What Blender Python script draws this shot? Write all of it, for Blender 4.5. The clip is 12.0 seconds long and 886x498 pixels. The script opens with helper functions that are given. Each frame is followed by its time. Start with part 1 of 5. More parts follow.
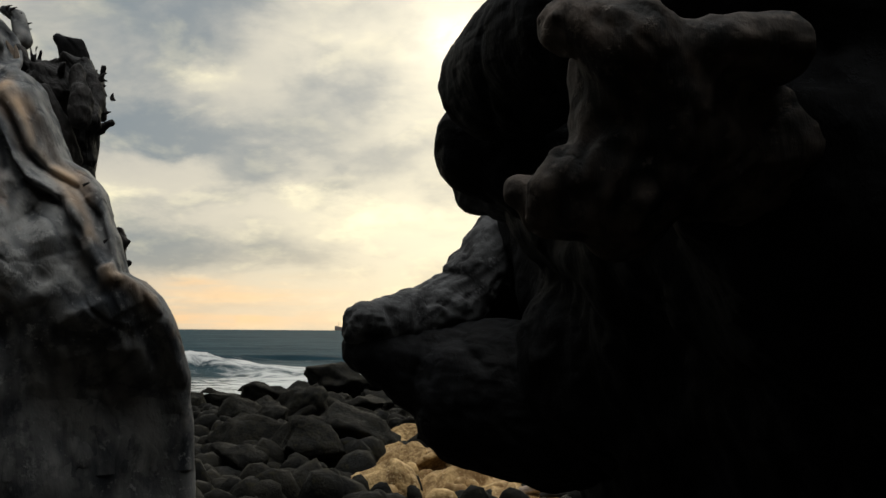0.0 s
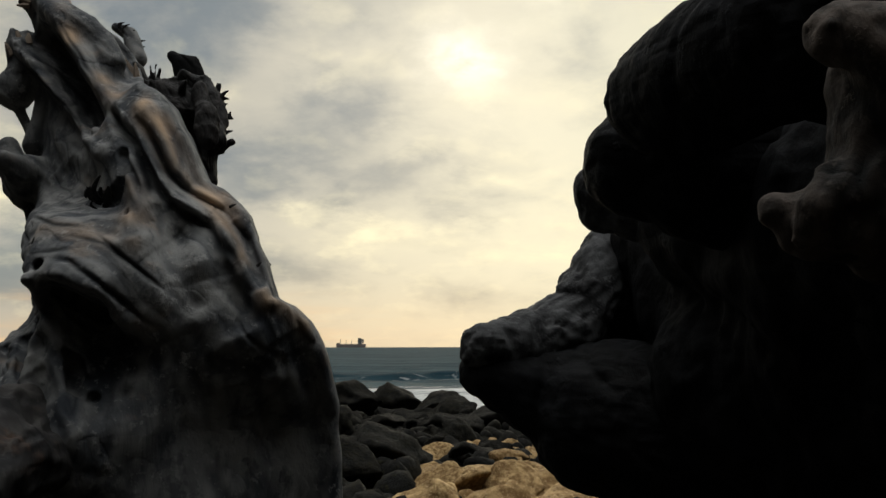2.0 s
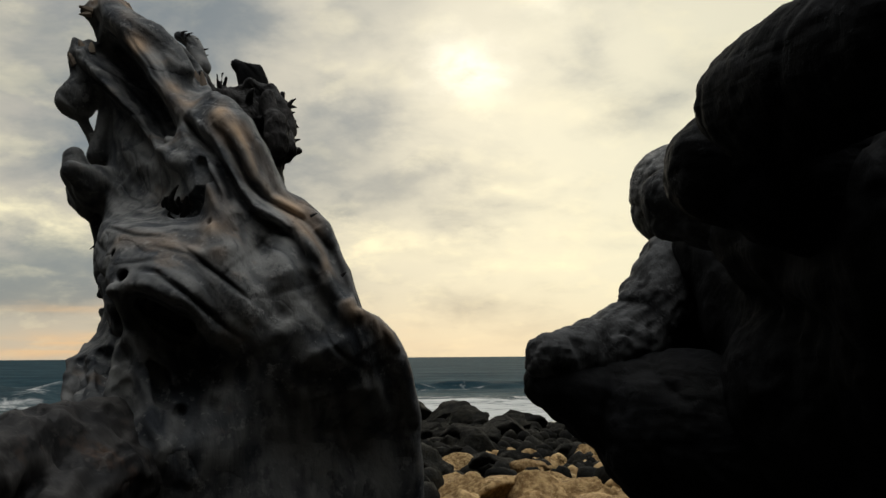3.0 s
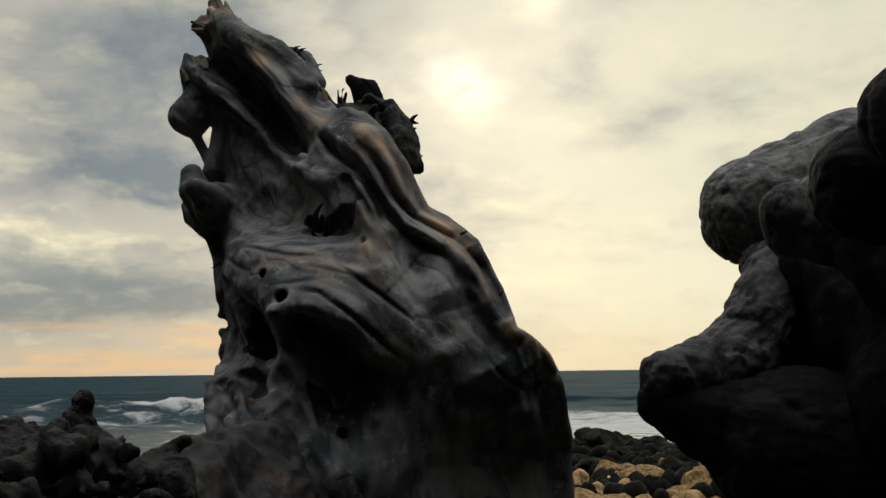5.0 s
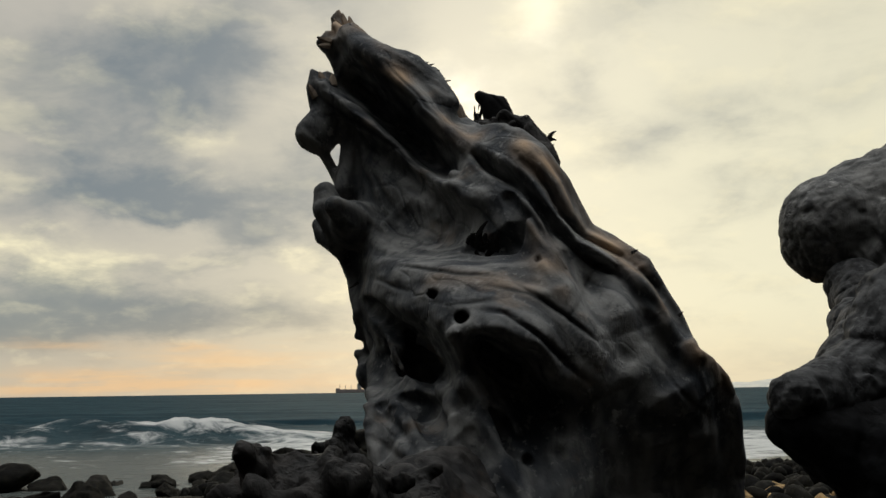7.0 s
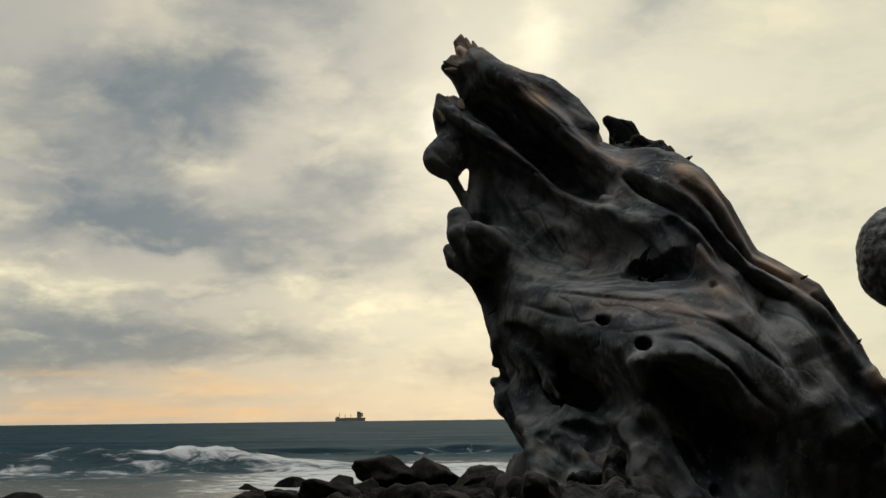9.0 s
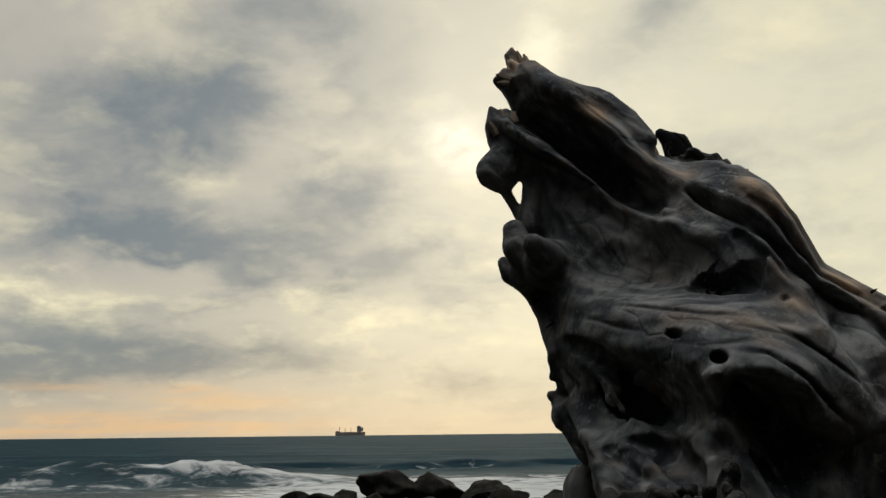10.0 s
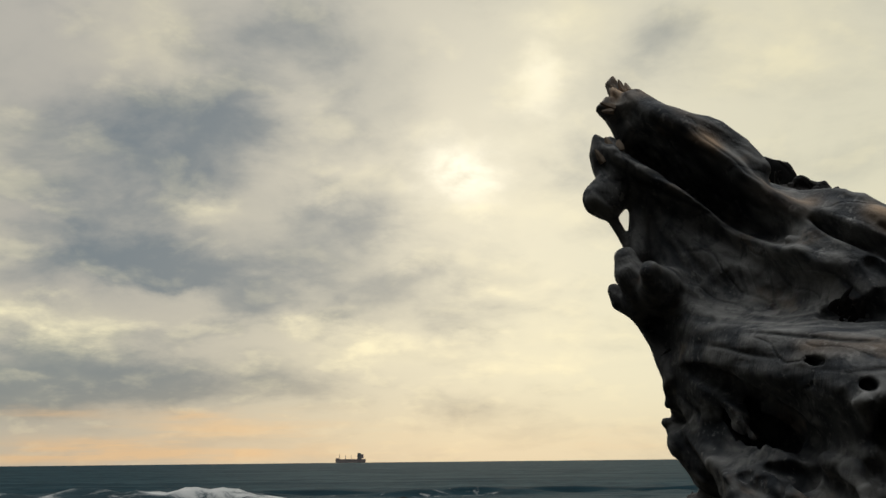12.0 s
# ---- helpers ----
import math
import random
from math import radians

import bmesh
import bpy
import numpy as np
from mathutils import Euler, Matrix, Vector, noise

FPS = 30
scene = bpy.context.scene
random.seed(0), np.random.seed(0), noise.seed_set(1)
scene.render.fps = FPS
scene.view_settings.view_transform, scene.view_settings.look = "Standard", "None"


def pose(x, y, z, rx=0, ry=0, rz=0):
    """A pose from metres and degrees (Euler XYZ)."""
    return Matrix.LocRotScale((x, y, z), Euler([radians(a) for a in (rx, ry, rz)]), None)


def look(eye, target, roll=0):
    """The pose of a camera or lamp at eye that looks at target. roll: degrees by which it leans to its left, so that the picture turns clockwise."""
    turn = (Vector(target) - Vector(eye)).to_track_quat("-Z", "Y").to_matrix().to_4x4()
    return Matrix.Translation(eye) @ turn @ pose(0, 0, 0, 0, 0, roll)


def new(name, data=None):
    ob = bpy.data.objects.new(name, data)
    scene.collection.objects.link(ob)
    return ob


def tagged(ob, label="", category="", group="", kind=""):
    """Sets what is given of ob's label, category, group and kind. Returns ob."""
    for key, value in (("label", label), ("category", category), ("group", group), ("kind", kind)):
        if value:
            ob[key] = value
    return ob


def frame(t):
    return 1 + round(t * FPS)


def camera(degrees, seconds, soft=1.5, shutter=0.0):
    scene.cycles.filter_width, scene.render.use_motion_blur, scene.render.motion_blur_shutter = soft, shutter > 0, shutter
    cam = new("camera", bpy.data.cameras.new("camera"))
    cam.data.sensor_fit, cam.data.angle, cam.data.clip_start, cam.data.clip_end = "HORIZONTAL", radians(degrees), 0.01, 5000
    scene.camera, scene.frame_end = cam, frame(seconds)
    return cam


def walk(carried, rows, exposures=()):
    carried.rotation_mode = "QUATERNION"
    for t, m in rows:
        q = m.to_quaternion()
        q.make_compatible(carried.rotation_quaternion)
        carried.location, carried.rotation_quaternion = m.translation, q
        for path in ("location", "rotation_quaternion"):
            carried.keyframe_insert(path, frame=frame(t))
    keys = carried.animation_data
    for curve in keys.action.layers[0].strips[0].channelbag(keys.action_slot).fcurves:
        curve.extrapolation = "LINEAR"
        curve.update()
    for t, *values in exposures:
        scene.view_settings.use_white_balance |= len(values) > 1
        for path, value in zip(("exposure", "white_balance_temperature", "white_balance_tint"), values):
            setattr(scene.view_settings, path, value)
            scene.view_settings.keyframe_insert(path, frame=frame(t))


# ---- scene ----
cam = camera(46.8, 12.0)
# seconds, eye, yaw, pitch and lean of the slide past the stumps
PATH = [
    (0, -0.0000, -0.0000, 0.9000, -0.01, 4.57, 0.42),
    (0.5, -0.0557, 0.0189, 0.9044, 0.02, 4.79, 0.30),
    (1, -0.1065, 0.0349, 0.9074, 0.01, 5.01, 0.17),
    (1.5, -0.1544, 0.0453, 0.9090, 0.01, 5.22, 0.03),
    (2, -0.2144, 0.0532, 0.9110, 0.04, 5.46, -0.13),
    (2.5, -0.2605, 0.0646, 0.9105, 0.22, 5.74, -0.28),
    (3, -0.3197, 0.0748, 0.9123, 0.31, 6.01, -0.41),
    (5, -0.5240, 0.1017, 0.9217, 0.04, 6.84, -0.70),
    (5.5, -0.5777, 0.1070, 0.9228, 0.03, 7.10, -0.75),
    (6, -0.6268, 0.1111, 0.9238, -0.02, 7.30, -0.78),
    (6.5, -0.6849, 0.1165, 0.9252, -0.10, 7.55, -0.79),
    (7, -0.7407, 0.1355, 0.9291, -0.07, 7.90, -0.80),
    (7.5, -0.7936, 0.1455, 0.9307, -0.07, 8.26, -0.79),
    (9.5, -0.9902, 0.1606, 0.9319, -0.07, 9.87, -0.68),
    (10, -1.0301, 0.1620, 0.9319, -0.06, 10.25, -0.64),
    (10.5, -1.0719, 0.1621, 0.9325, -0.05, 10.62, -0.59),
    (11, -1.1142, 0.1600, 0.9323, -0.04, 11.03, -0.56),
    (11.5, -1.1590, 0.1565, 0.9329, -0.03, 11.39, -0.56),
    (12, -1.2000, 0.1537, 0.9335, -0.03, 11.72, -0.60),
]
walk(cam, [(t, pose(x, y, z, 90 + pitch, 0, yaw) @ pose(0, 0, 0, 0, 0, lean)) for t, x, y, z, yaw, pitch, lean in PATH],
     exposures=[(0.0, 0.22), (1.0, 0.12), (2.5, -0.02), (6.5, -0.02), (9.5, -0.10), (12.0, -0.16)])

# ---- world and light ----
SUN_AZ, SUN_EL = 1.1, 16.2      # degrees east of the view's axis (+Y) and above the horizon


def nodes_of(tree):
    tree.nodes.clear()

    def add(node_type, **settings):
        n = tree.nodes.new(node_type)
        for key, value in settings.items():
            if key == "op":
                n.operation = value
            elif key == "blend":
                n.blend_type = value
            elif key == "dims":
                n.noise_dimensions = value
            elif key == "kind":
                n.data_type = value
        return n

    def put(sock, value):
        if hasattr(value, "is_output"):
            tree.links.new(value, sock)
        else:
            sock.default_value = value

    def m(op, a, b=0.0, c=0.0):
        n = add("ShaderNodeMath", op=op)
        put(n.inputs[0], a), put(n.inputs[1], b), put(n.inputs[2], c)
        return n.outputs[0]

    def vec(x, y, z):
        n = add("ShaderNodeCombineXYZ")
        put(n.inputs[0], x), put(n.inputs[1], y), put(n.inputs[2], z)
        return n.outputs[0]

    def tex(vector, scale, detail=4.0, rough=0.55, distortion=0.0):
        n = add("ShaderNodeTexNoise")
        if vector is not None:
            put(n.inputs["Vector"], vector)
        put(n.inputs["Scale"], scale), put(n.inputs["Detail"], detail), put(n.inputs["Roughness"], rough), put(n.inputs["Distortion"], distortion)
        return n.outputs["Fac"]

    def mix(fac, a, b, blend="MIX"):
        n = add("ShaderNodeMix", kind="RGBA", blend=blend)
        put(n.inputs[0], fac), put(n.inputs[6], a), put(n.inputs[7], b)
        return n.outputs[2]

    def ramp(value, lo, hi, a=0.0, b=1.0):
        n = add("ShaderNodeMapRange")
        n.interpolation_type = "SMOOTHSTEP"
        put(n.inputs[0], value), put(n.inputs[1], lo), put(n.inputs[2], hi), put(n.inputs[3], a), put(n.inputs[4], b)
        return n.outputs[0]

    return add, put, m, vec, tex, mix, ramp


def make_world():
    world = bpy.data.worlds.new("evening_sky")
    scene.world = world
    world.use_nodes = True
    add, put, m, vec, tex, mix, ramp = nodes_of(world.node_tree)
    co = add("ShaderNodeTexCoord").outputs["Generated"]
    sep = add("ShaderNodeSeparateXYZ")
    put(sep.inputs[0], co)
    x, y, z = sep.outputs
    up = m("MAXIMUM", z, 0.0)
    # cloud deck seen in perspective: a flat layer stretched towards the horizon
    flat = m("ADD", up, 0.34)
    deck = vec(m("DIVIDE", x, flat), m("DIVIDE", y, flat), 0.0)
    big = tex(deck, 1.7, 5.0, 0.55)
    puffs = tex(deck, 4.2, 6.0, 0.58, 0.3)
    fine = tex(deck, 8.5, 5.0, 0.55, 0.2)
    wx = m("ADD", m("MULTIPLY", m("SUBTRACT", tex(deck, 3.2, 6.0, 0.6), 0.5), 8.0), m("MULTIPLY", m("SUBTRACT", tex(deck, 14.0, 3.0), 0.5), 2.5))
    wy = m("MULTIPLY", m("SUBTRACT", tex(vec(m("DIVIDE", y, flat), m("DIVIDE", x, flat), 7.0), 4.2, 6.0, 0.6), 0.5), 6.0)
    el0 = m("MULTIPLY", m("ARCSINE", z), 57.2958)
    az0 = m("MULTIPLY", m("ARCTAN2", x, y), 57.2958)
    az = m("ADD", az0, wx)
    el = m("ADD", el0, m("MULTIPLY", wy, ramp(up, 0.0, 0.2, 0.12, 1.0)))

    def blob(a, e, sa, se, strength, warped=True):
        p = m("DIVIDE", m("SUBTRACT", az if warped else az0, a), sa * (1.15 if warped else 1.0))
        q = m("DIVIDE", m("SUBTRACT", el if warped else el0, e), se * (1.25 if warped else 1.0))
        g = m("POWER", 2.71828, m("MULTIPLY", m("ADD", m("MULTIPLY", p, p), m("MULTIPLY", q, q)), -1.0))
        return m("MULTIPLY", g, strength)

    def heap(*specs):
        total = 0.0
        for spec in specs:
            total = m("ADD", total, blob(*spec))
        return total

    # darker heaps of the deck, bluish where it is thin
    heavy = heap((-14.6, 17.0, 3.5, 2.37, .8), (-17.6, 19.5, 3.2, 1.42, .6), (-17.2, 11.4, 4.4, 1.42, 1.0), (-14.3, 10.3, 2.8, .79, .7), (-6.6, 13.6, 2.7, 1.2, .8),
                 (-7.8, 11.3, 3.2, 1.11, .7), (-3.0, 9.2, 4.1, 1.2, .85), (-10.5, 8.4, 2.2, .88, .6), (-20.4, 5.3, 4.7, 1.33, .9), (-14.9, 3.9, 7.0, .82, .9), (-22.8, 3.5, 3.5, 1.26, .8),
                 (-5.2, 7.5, 1.9, .44, .5), (2.7, 7.6, 2.8, .57, .4))
    thin = heap((-4.3, 19.9, 2.8, 2.21, .5), (-9.3, 23.4, 6.3, 1.74, .5), (-22.1, 17.9, 2.8, 1.9, .35), (13.2, 21.9, 3.2, 1.74, .5), (7.5, 16.0, 1.7, 1.42, .4), (2.0, 2.5, 3.5, .76, .5),
                (15.0, 14.6, 4.4, 1.58, .35), (16.2, 10.2, 4.7, .95, .3), (-11.8, 18.1, 1.9, 2.21, .4), (-19.6, 14.9, 3.5, 1.26, .35), (-22.3, 12.3, 2.8, .79, .3), (11.7, 13.3, 2.4, 1.2, .4))
    mottle = m("MULTIPLY", ramp(puffs, 0.40, 0.66), ramp(az0, -24.0, 20.0, 0.42, 0.30))
    dark = m("ADD", m("MULTIPLY", m("ADD", heavy, thin), ramp(fine, 0.30, 0.66, 0.85, 1.15)), mottle)
    dark = ramp(dark, 0.0, 1.22, 0.0, 1.0)
    light = m("ADD", m("MULTIPLY", ramp(fine, 0.50, 0.70), 0.26), m("MULTIPLY", ramp(big, 0.5, 0.7), 0.25))
    light = m("ADD", light, heap((5.7, 20.7, 1.7, 2.37, .6), (7.8, 23.9, 1.9, 1.9, .5), (19.2, 22.2, 4.1, 2.53, .5), (-21.1, 7.4, 3.2, .63, .8), (-18.8, 6.2, 1.9, .63, .75), (-22.8, 8.4, 2.5, .44, .5),
                                 (-2.7, 6.1, 3.5, .7, .65), (-7.1, 7.4, 1.9, .32, .5), (4.4, 9.8, 2.5, .88, .5), (6.1, 13.4, 2.2, .7, .45), (4.4, 5.1, 1.9, .32, .6), (-13.2, 13.5, 1.3, .57, .5),
                                 (-16.7, 23.1, 2.2, 1.74, .45), (7.1, 6.9, 3.5, 1.26, .4), (.9, 13.5, 1.3, .44, .6)))
    light = m("MULTIPLY", light, ramp(fine, 0.34, 0.62, 0.45, 1.2))
    ragged = ramp(m("ADD", m("MULTIPLY", fine, 0.6), m("MULTIPLY", puffs, 0.4)), 0.40, 0.56, 0.10, 1.0)
    glow = m("ADD", m("MULTIPLY", m("ADD", blob(SUN_AZ, SUN_EL, 1.7, 1.5, 0.85), blob(5.7, 20.5, 1.4, 2.2, 0.35)), ragged), blob(SUN_AZ + 2, SUN_EL, 11.0, 9.0, 0.15, False))
    bars = tex(vec(m("MULTIPLY", az0, 0.10), m("MULTIPLY", el0, 1.3), 0.0), 1.0, 4.0, 0.55)
    warm = m("MULTIPLY", heap((-21.6, 2.7, 2.8, .25, .7), (-12.2, 1.7, 5.4, .7, .8), (-19.9, .7, 7.0, .51, .8), (-13.4, 2.4, 1.9, .19, .5), (10.3, 1.1, 2.8, .44, .35), (-13.9, .5, 8.2, .38, .6)), ramp(fine, 0.3, 0.6, 0.6, 1.0))
    warm = m("MULTIPLY", warm, ramp(bars, 0.40, 0.60, 0.30, 1.0))

    cream = mix(ramp(az0, -22.0, 16.0), (0.450, 0.425, 0.365, 1), (0.77, 0.73, 0.535, 1))
    cream = mix(m("MULTIPLY", ramp(el0, 10.0, 25.0), 0.35), cream, (0.58, 0.55, 0.48, 1))
    sky = mix(dark, cream, (0.150, 0.188, 0.215, 1))
    sky = mix(m("MINIMUM", m("MULTIPLY", light, m("SUBTRACT", 1.0, m("MULTIPLY", dark, 0.5))), 1.0), sky, (0.90, 0.82, 0.55, 1))
    sky = mix(m("MULTIPLY", ramp(el0, 5.0, 0.0), 0.45), sky, (0.46, 0.425, 0.335, 1))
    sky = mix(m("MULTIPLY", m("MINIMUM", warm, 0.9), 0.78), sky, (0.72, 0.465, 0.25, 1))
    sky = mix(m("MINIMUM", glow, 1.0), sky, (1.25, 1.17, 0.93, 1))
    # overhead the overcast is plain; it is brightest aloft and over the open sea, dullest inland
    sky = mix(ramp(el0, 24.0, 50.0), sky, (0.60, 0.61, 0.60, 1))
    open_sky = m("ADD", m("MULTIPLY", x, 0.06), m("ADD", m("MULTIPLY", y, 0.14), m("MULTIPLY", z, 0.988)))
    away = m("ADD", ramp(y, 0.15, 0.80), m("MULTIPLY", ramp(y, 0.15, 0.80, 1.0, 0.0), ramp(open_sky, 0.66, 1.05, SKY_INLAND, SKY_ALOFT)))
    clouds = add("ShaderNodeBackground")
    put(clouds.inputs[0], sky), put(clouds.inputs[1], away)
    clear = add("ShaderNodeTexSky")
    clear.sky_type, clear.sun_disc, clear.sun_elevation, clear.sun_rotation = "NISHITA", False, radians(SUN_EL), radians(SUN_AZ)
    blue = add("ShaderNodeBackground")
    put(blue.inputs[0], clear.outputs[0]), put(blue.inputs[1], 0.006)
    both = add("ShaderNodeAddShader")
    put(both.inputs[0], clouds.outputs[0]), put(both.inputs[1], blue.outputs[0])
    out = add("ShaderNodeOutputWorld")
    put(out.inputs[0], both.outputs[0])


SKY_INLAND, SKY_ALOFT = 0.004, 5.2
make_world()
lamp = bpy.data.lights.new("sun", "SUN")
lamp.energy, lamp.angle, lamp.color = 0.35, radians(30), (1.0, 0.90, 0.70)
sun = new("sun", lamp)
e, a = radians(SUN_EL), radians(SUN_AZ)
sun.matrix_world = look((0, 0, 30), Vector((0, 0, 30)) - Vector((math.sin(a) * math.cos(e), math.cos(a) * math.cos(e), math.sin(e))))


# ---- materials ----
def material(name, rough=0.8):
    mat = bpy.data.materials.new(name)
    mat.use_nodes = True
    tools = nodes_of(mat.node_tree)
    add, put = tools[0], tools[1]
    shader = add("ShaderNodeBsdfPrincipled")
    out = add("ShaderNodeOutputMaterial")
    put(out.inputs[0], shader.outputs[0])
    put(shader.inputs["Roughness"], rough)
    return mat, shader, tools


def bump(tools, shader, height, strength, distance):
    add, put = tools[0], tools[1]
    n = add("ShaderNodeBump")
    put(n.inputs["Strength"], strength), put(n.inputs["Distance"], distance), put(n.inputs["Height"], height)
    put(shader.inputs["Normal"], n.outputs[0])


def driftwood(name, pale, dark, tan, along, fine=1.0, sheen=0.25):
    """Weathered wood: grain drawn out along a direction, grey with dark checks and tan worn spots."""
    mat, shader, tools = material(name, 0.78)
    add, put, m, vec, tex, mix, ramp = tools
    co = add("ShaderNodeTexCoord").outputs["Object"]
    swirl = add("ShaderNodeTexNoise")
    put(swirl.inputs["Vector"], co), put(swirl.inputs["Scale"], 3.0), put(swirl.inputs["Detail"], 2.0)
    warp = add("ShaderNodeVectorMath", op="MULTIPLY_ADD")
    put(warp.inputs[0], swirl.outputs["Color"]), put(warp.inputs[1], (0.22, 0.22, 0.22)), put(warp.inputs[2], co)
    turn = add("ShaderNodeMapping")
    put(turn.inputs["Vector"], warp.outputs[0])
    turn.inputs["Rotation"].default_value = along
    turn.inputs["Scale"].default_value = (60 * fine, 60 * fine, 5 * fine)
    grain = tex(turn.outputs[0], 1.0, 6.0, 0.62)
    turn2 = add("ShaderNodeMapping")
    put(turn2.inputs["Vector"], warp.outputs[0])
    turn2.inputs["Rotation"].default_value = along
    turn2.inputs["Scale"].default_value = (16, 16, 1.6)
    streak = tex(turn2.outputs[0], 1.0, 5.0, 0.6)
    blotch = tex(co, 7.0, 4.0, 0.6)
    speck = tex(co, 90.0, 3.0, 0.6)
    fibre = add("ShaderNodeAttribute")
    fibre.attribute_name = "grain"
    comb = fibre.outputs["Fac"]
    lichen = m("MULTIPLY", ramp(tex(co, 38.0, 5.0, 0.7), 0.56, 0.66), ramp(tex(co, 6.0, 3.0), 0.48, 0.62))
    col = mix(ramp(m("ADD", m("MULTIPLY", comb, 0.10), m("ADD", m("MULTIPLY", streak, 0.25), m("MULTIPLY", blotch, 0.75))), 0.30, 0.72), dark, pale)
    col = mix(m("MULTIPLY", ramp(tex(co, 13.0, 4.0, 0.6), 0.58, 0.72), 0.18), col, tan)
    col = mix(m("MULTIPLY", ramp(grain, 0.46, 0.32), 0.45), col, dark)
    col = mix(m("MULTIPLY", ramp(speck, 0.58, 0.68), 0.5), col, pale)
    col = mix(m("MULTIPLY", lichen, 0.65), col, tuple(min(1.0, c * 1.7) for c in pale[:3]) + (1,))
    col = mix(m("MULTIPLY", ramp(tex(co, 24.0, 5.0, 0.65), 0.54, 0.64), 0.55), col, dark)
    rub = add("ShaderNodeAttribute")
    rub.attribute_name = "worn"
    col = mix(rub.outputs["Fac"], col, tan)
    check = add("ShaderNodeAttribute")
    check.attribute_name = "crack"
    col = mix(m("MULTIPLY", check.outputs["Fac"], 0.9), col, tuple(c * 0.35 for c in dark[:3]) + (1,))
    put(shader.inputs["Base Color"], col)
    put(shader.inputs["Roughness"], ramp(blotch, 0.3, 0.7, 0.62, 0.9))
    put(shader.inputs["Specular IOR Level"], sheen)
    bump(tools, shader, m("ADD", m("MULTIPLY", grain, 0.7), m("ADD", m("MULTIPLY", comb, 0.3), m("ADD", m("MULTIPLY", speck, 0.35), m("MULTIPLY", lichen, 0.2)))), 0.9, 0.004)
    return mat


def stone(name, colours, scale, rough, wet=0.3):
    mat, shader, tools = material(name, rough)
    add, put, m, vec, tex, mix, ramp = tools
    co = add("ShaderNodeTexCoord").outputs["Object"]
    info = add("ShaderNodeObjectInfo")
    a, b, c = colours
    n1, n2, n3 = tex(co, scale, 6.0, 0.62), tex(co, scale * 5, 4.0, 0.6), tex(co, scale * 22, 3.0, 0.6)
    col = mix(ramp(n1, 0.38, 0.64), a, b)
    col = mix(m("MULTIPLY", ramp(n2, 0.55, 0.7), 0.7), col, c)
    col = mix(m("MULTIPLY", info.outputs["Random"], 0.55), col, a)
    put(shader.inputs["Base Color"], col)
    put(shader.inputs["Specular IOR Level"], wet)
    put(shader.inputs["Roughness"], ramp(n2, 0.3, 0.7, rough * 0.7, rough * 1.1))
    bump(tools, shader, m("ADD", n1, m("ADD", m("MULTIPLY", n2, 0.4), m("MULTIPLY", n3, 0.15))), 0.8, 0.03)
    return mat


STUMP_GRAIN = (radians(35), radians(40), 0.0)
wood = driftwood("weathered_wood", (0.265, 0.263, 0.254, 1), (0.036, 0.041, 0.049, 1), (0.50, 0.34, 0.21, 1), STUMP_GRAIN, 1.0, 0.12)
fresh_wood = driftwood("pale_splintered_wood", (0.60, 0.48, 0.37, 1), (0.16, 0.12, 0.09, 1), (0.58, 0.40, 0.26, 1), STUMP_GRAIN)
# dark wood taken near black: the wad's deep shade is in this colour
shaded_dark_wood = driftwood("shaded_dark_root_wood", (0.015, 0.0155, 0.017, 1), (0.004, 0.004, 0.004, 1), (0.014, 0.012, 0.010, 1), (radians(70), 0.0, radians(30)), 1.0, 0.06)
root_wood = driftwood("rough_root_wood", (0.075, 0.070, 0.066, 1), (0.014, 0.014, 0.015, 1), (0.26, 0.13, 0.06, 1), (radians(80), 0.0, radians(20)), 1.0, 0.12)
grey_burl = driftwood("grey_burl_wood", (0.24, 0.235, 0.225, 1), (0.055, 0.055, 0.055, 1), (0.21, 0.175, 0.14, 1), (radians(70), 0.0, radians(30)))
crust = driftwood("crusted_root_wood", (0.100, 0.101, 0.103, 1), (0.007, 0.007, 0.008, 1), (0.045, 0.038, 0.030, 1), (radians(70), 0.0, radians(30)), 1.0, 0.15)
bark = driftwood("rotten_bark", (0.040, 0.036, 0.034, 1), (0.007, 0.007, 0.007, 1), (0.060, 0.042, 0.028, 1), (0, 0, 0), 1.6, 0.15)
arm_wood = driftwood("brown_root_wood", (0.115, 0.094, 0.080, 1), (0.012, 0.013, 0.013, 1), (0.17, 0.115, 0.08, 1), (radians(70), 0.0, radians(30)), 1.0, 0.12)
basalt = stone("wet_basalt", ((0.007, 0.007, 0.0065, 1), (0.024, 0.022, 0.017, 1), (0.040, 0.036, 0.020, 1)), 4.0, 0.85, 0.05)
sandstone = stone("yellow_sandstone", ((0.20, 0.115, 0.045, 1), (0.66, 0.45, 0.21, 1), (0.80, 0.62, 0.36, 1)), 6.0, 0.9, 0.15)
shingle = stone("shingle", ((0.012, 0.011, 0.009, 1), (0.035, 0.03, 0.024, 1), (0.05, 0.042, 0.03, 1)), 9.0, 0.9, 0.05)


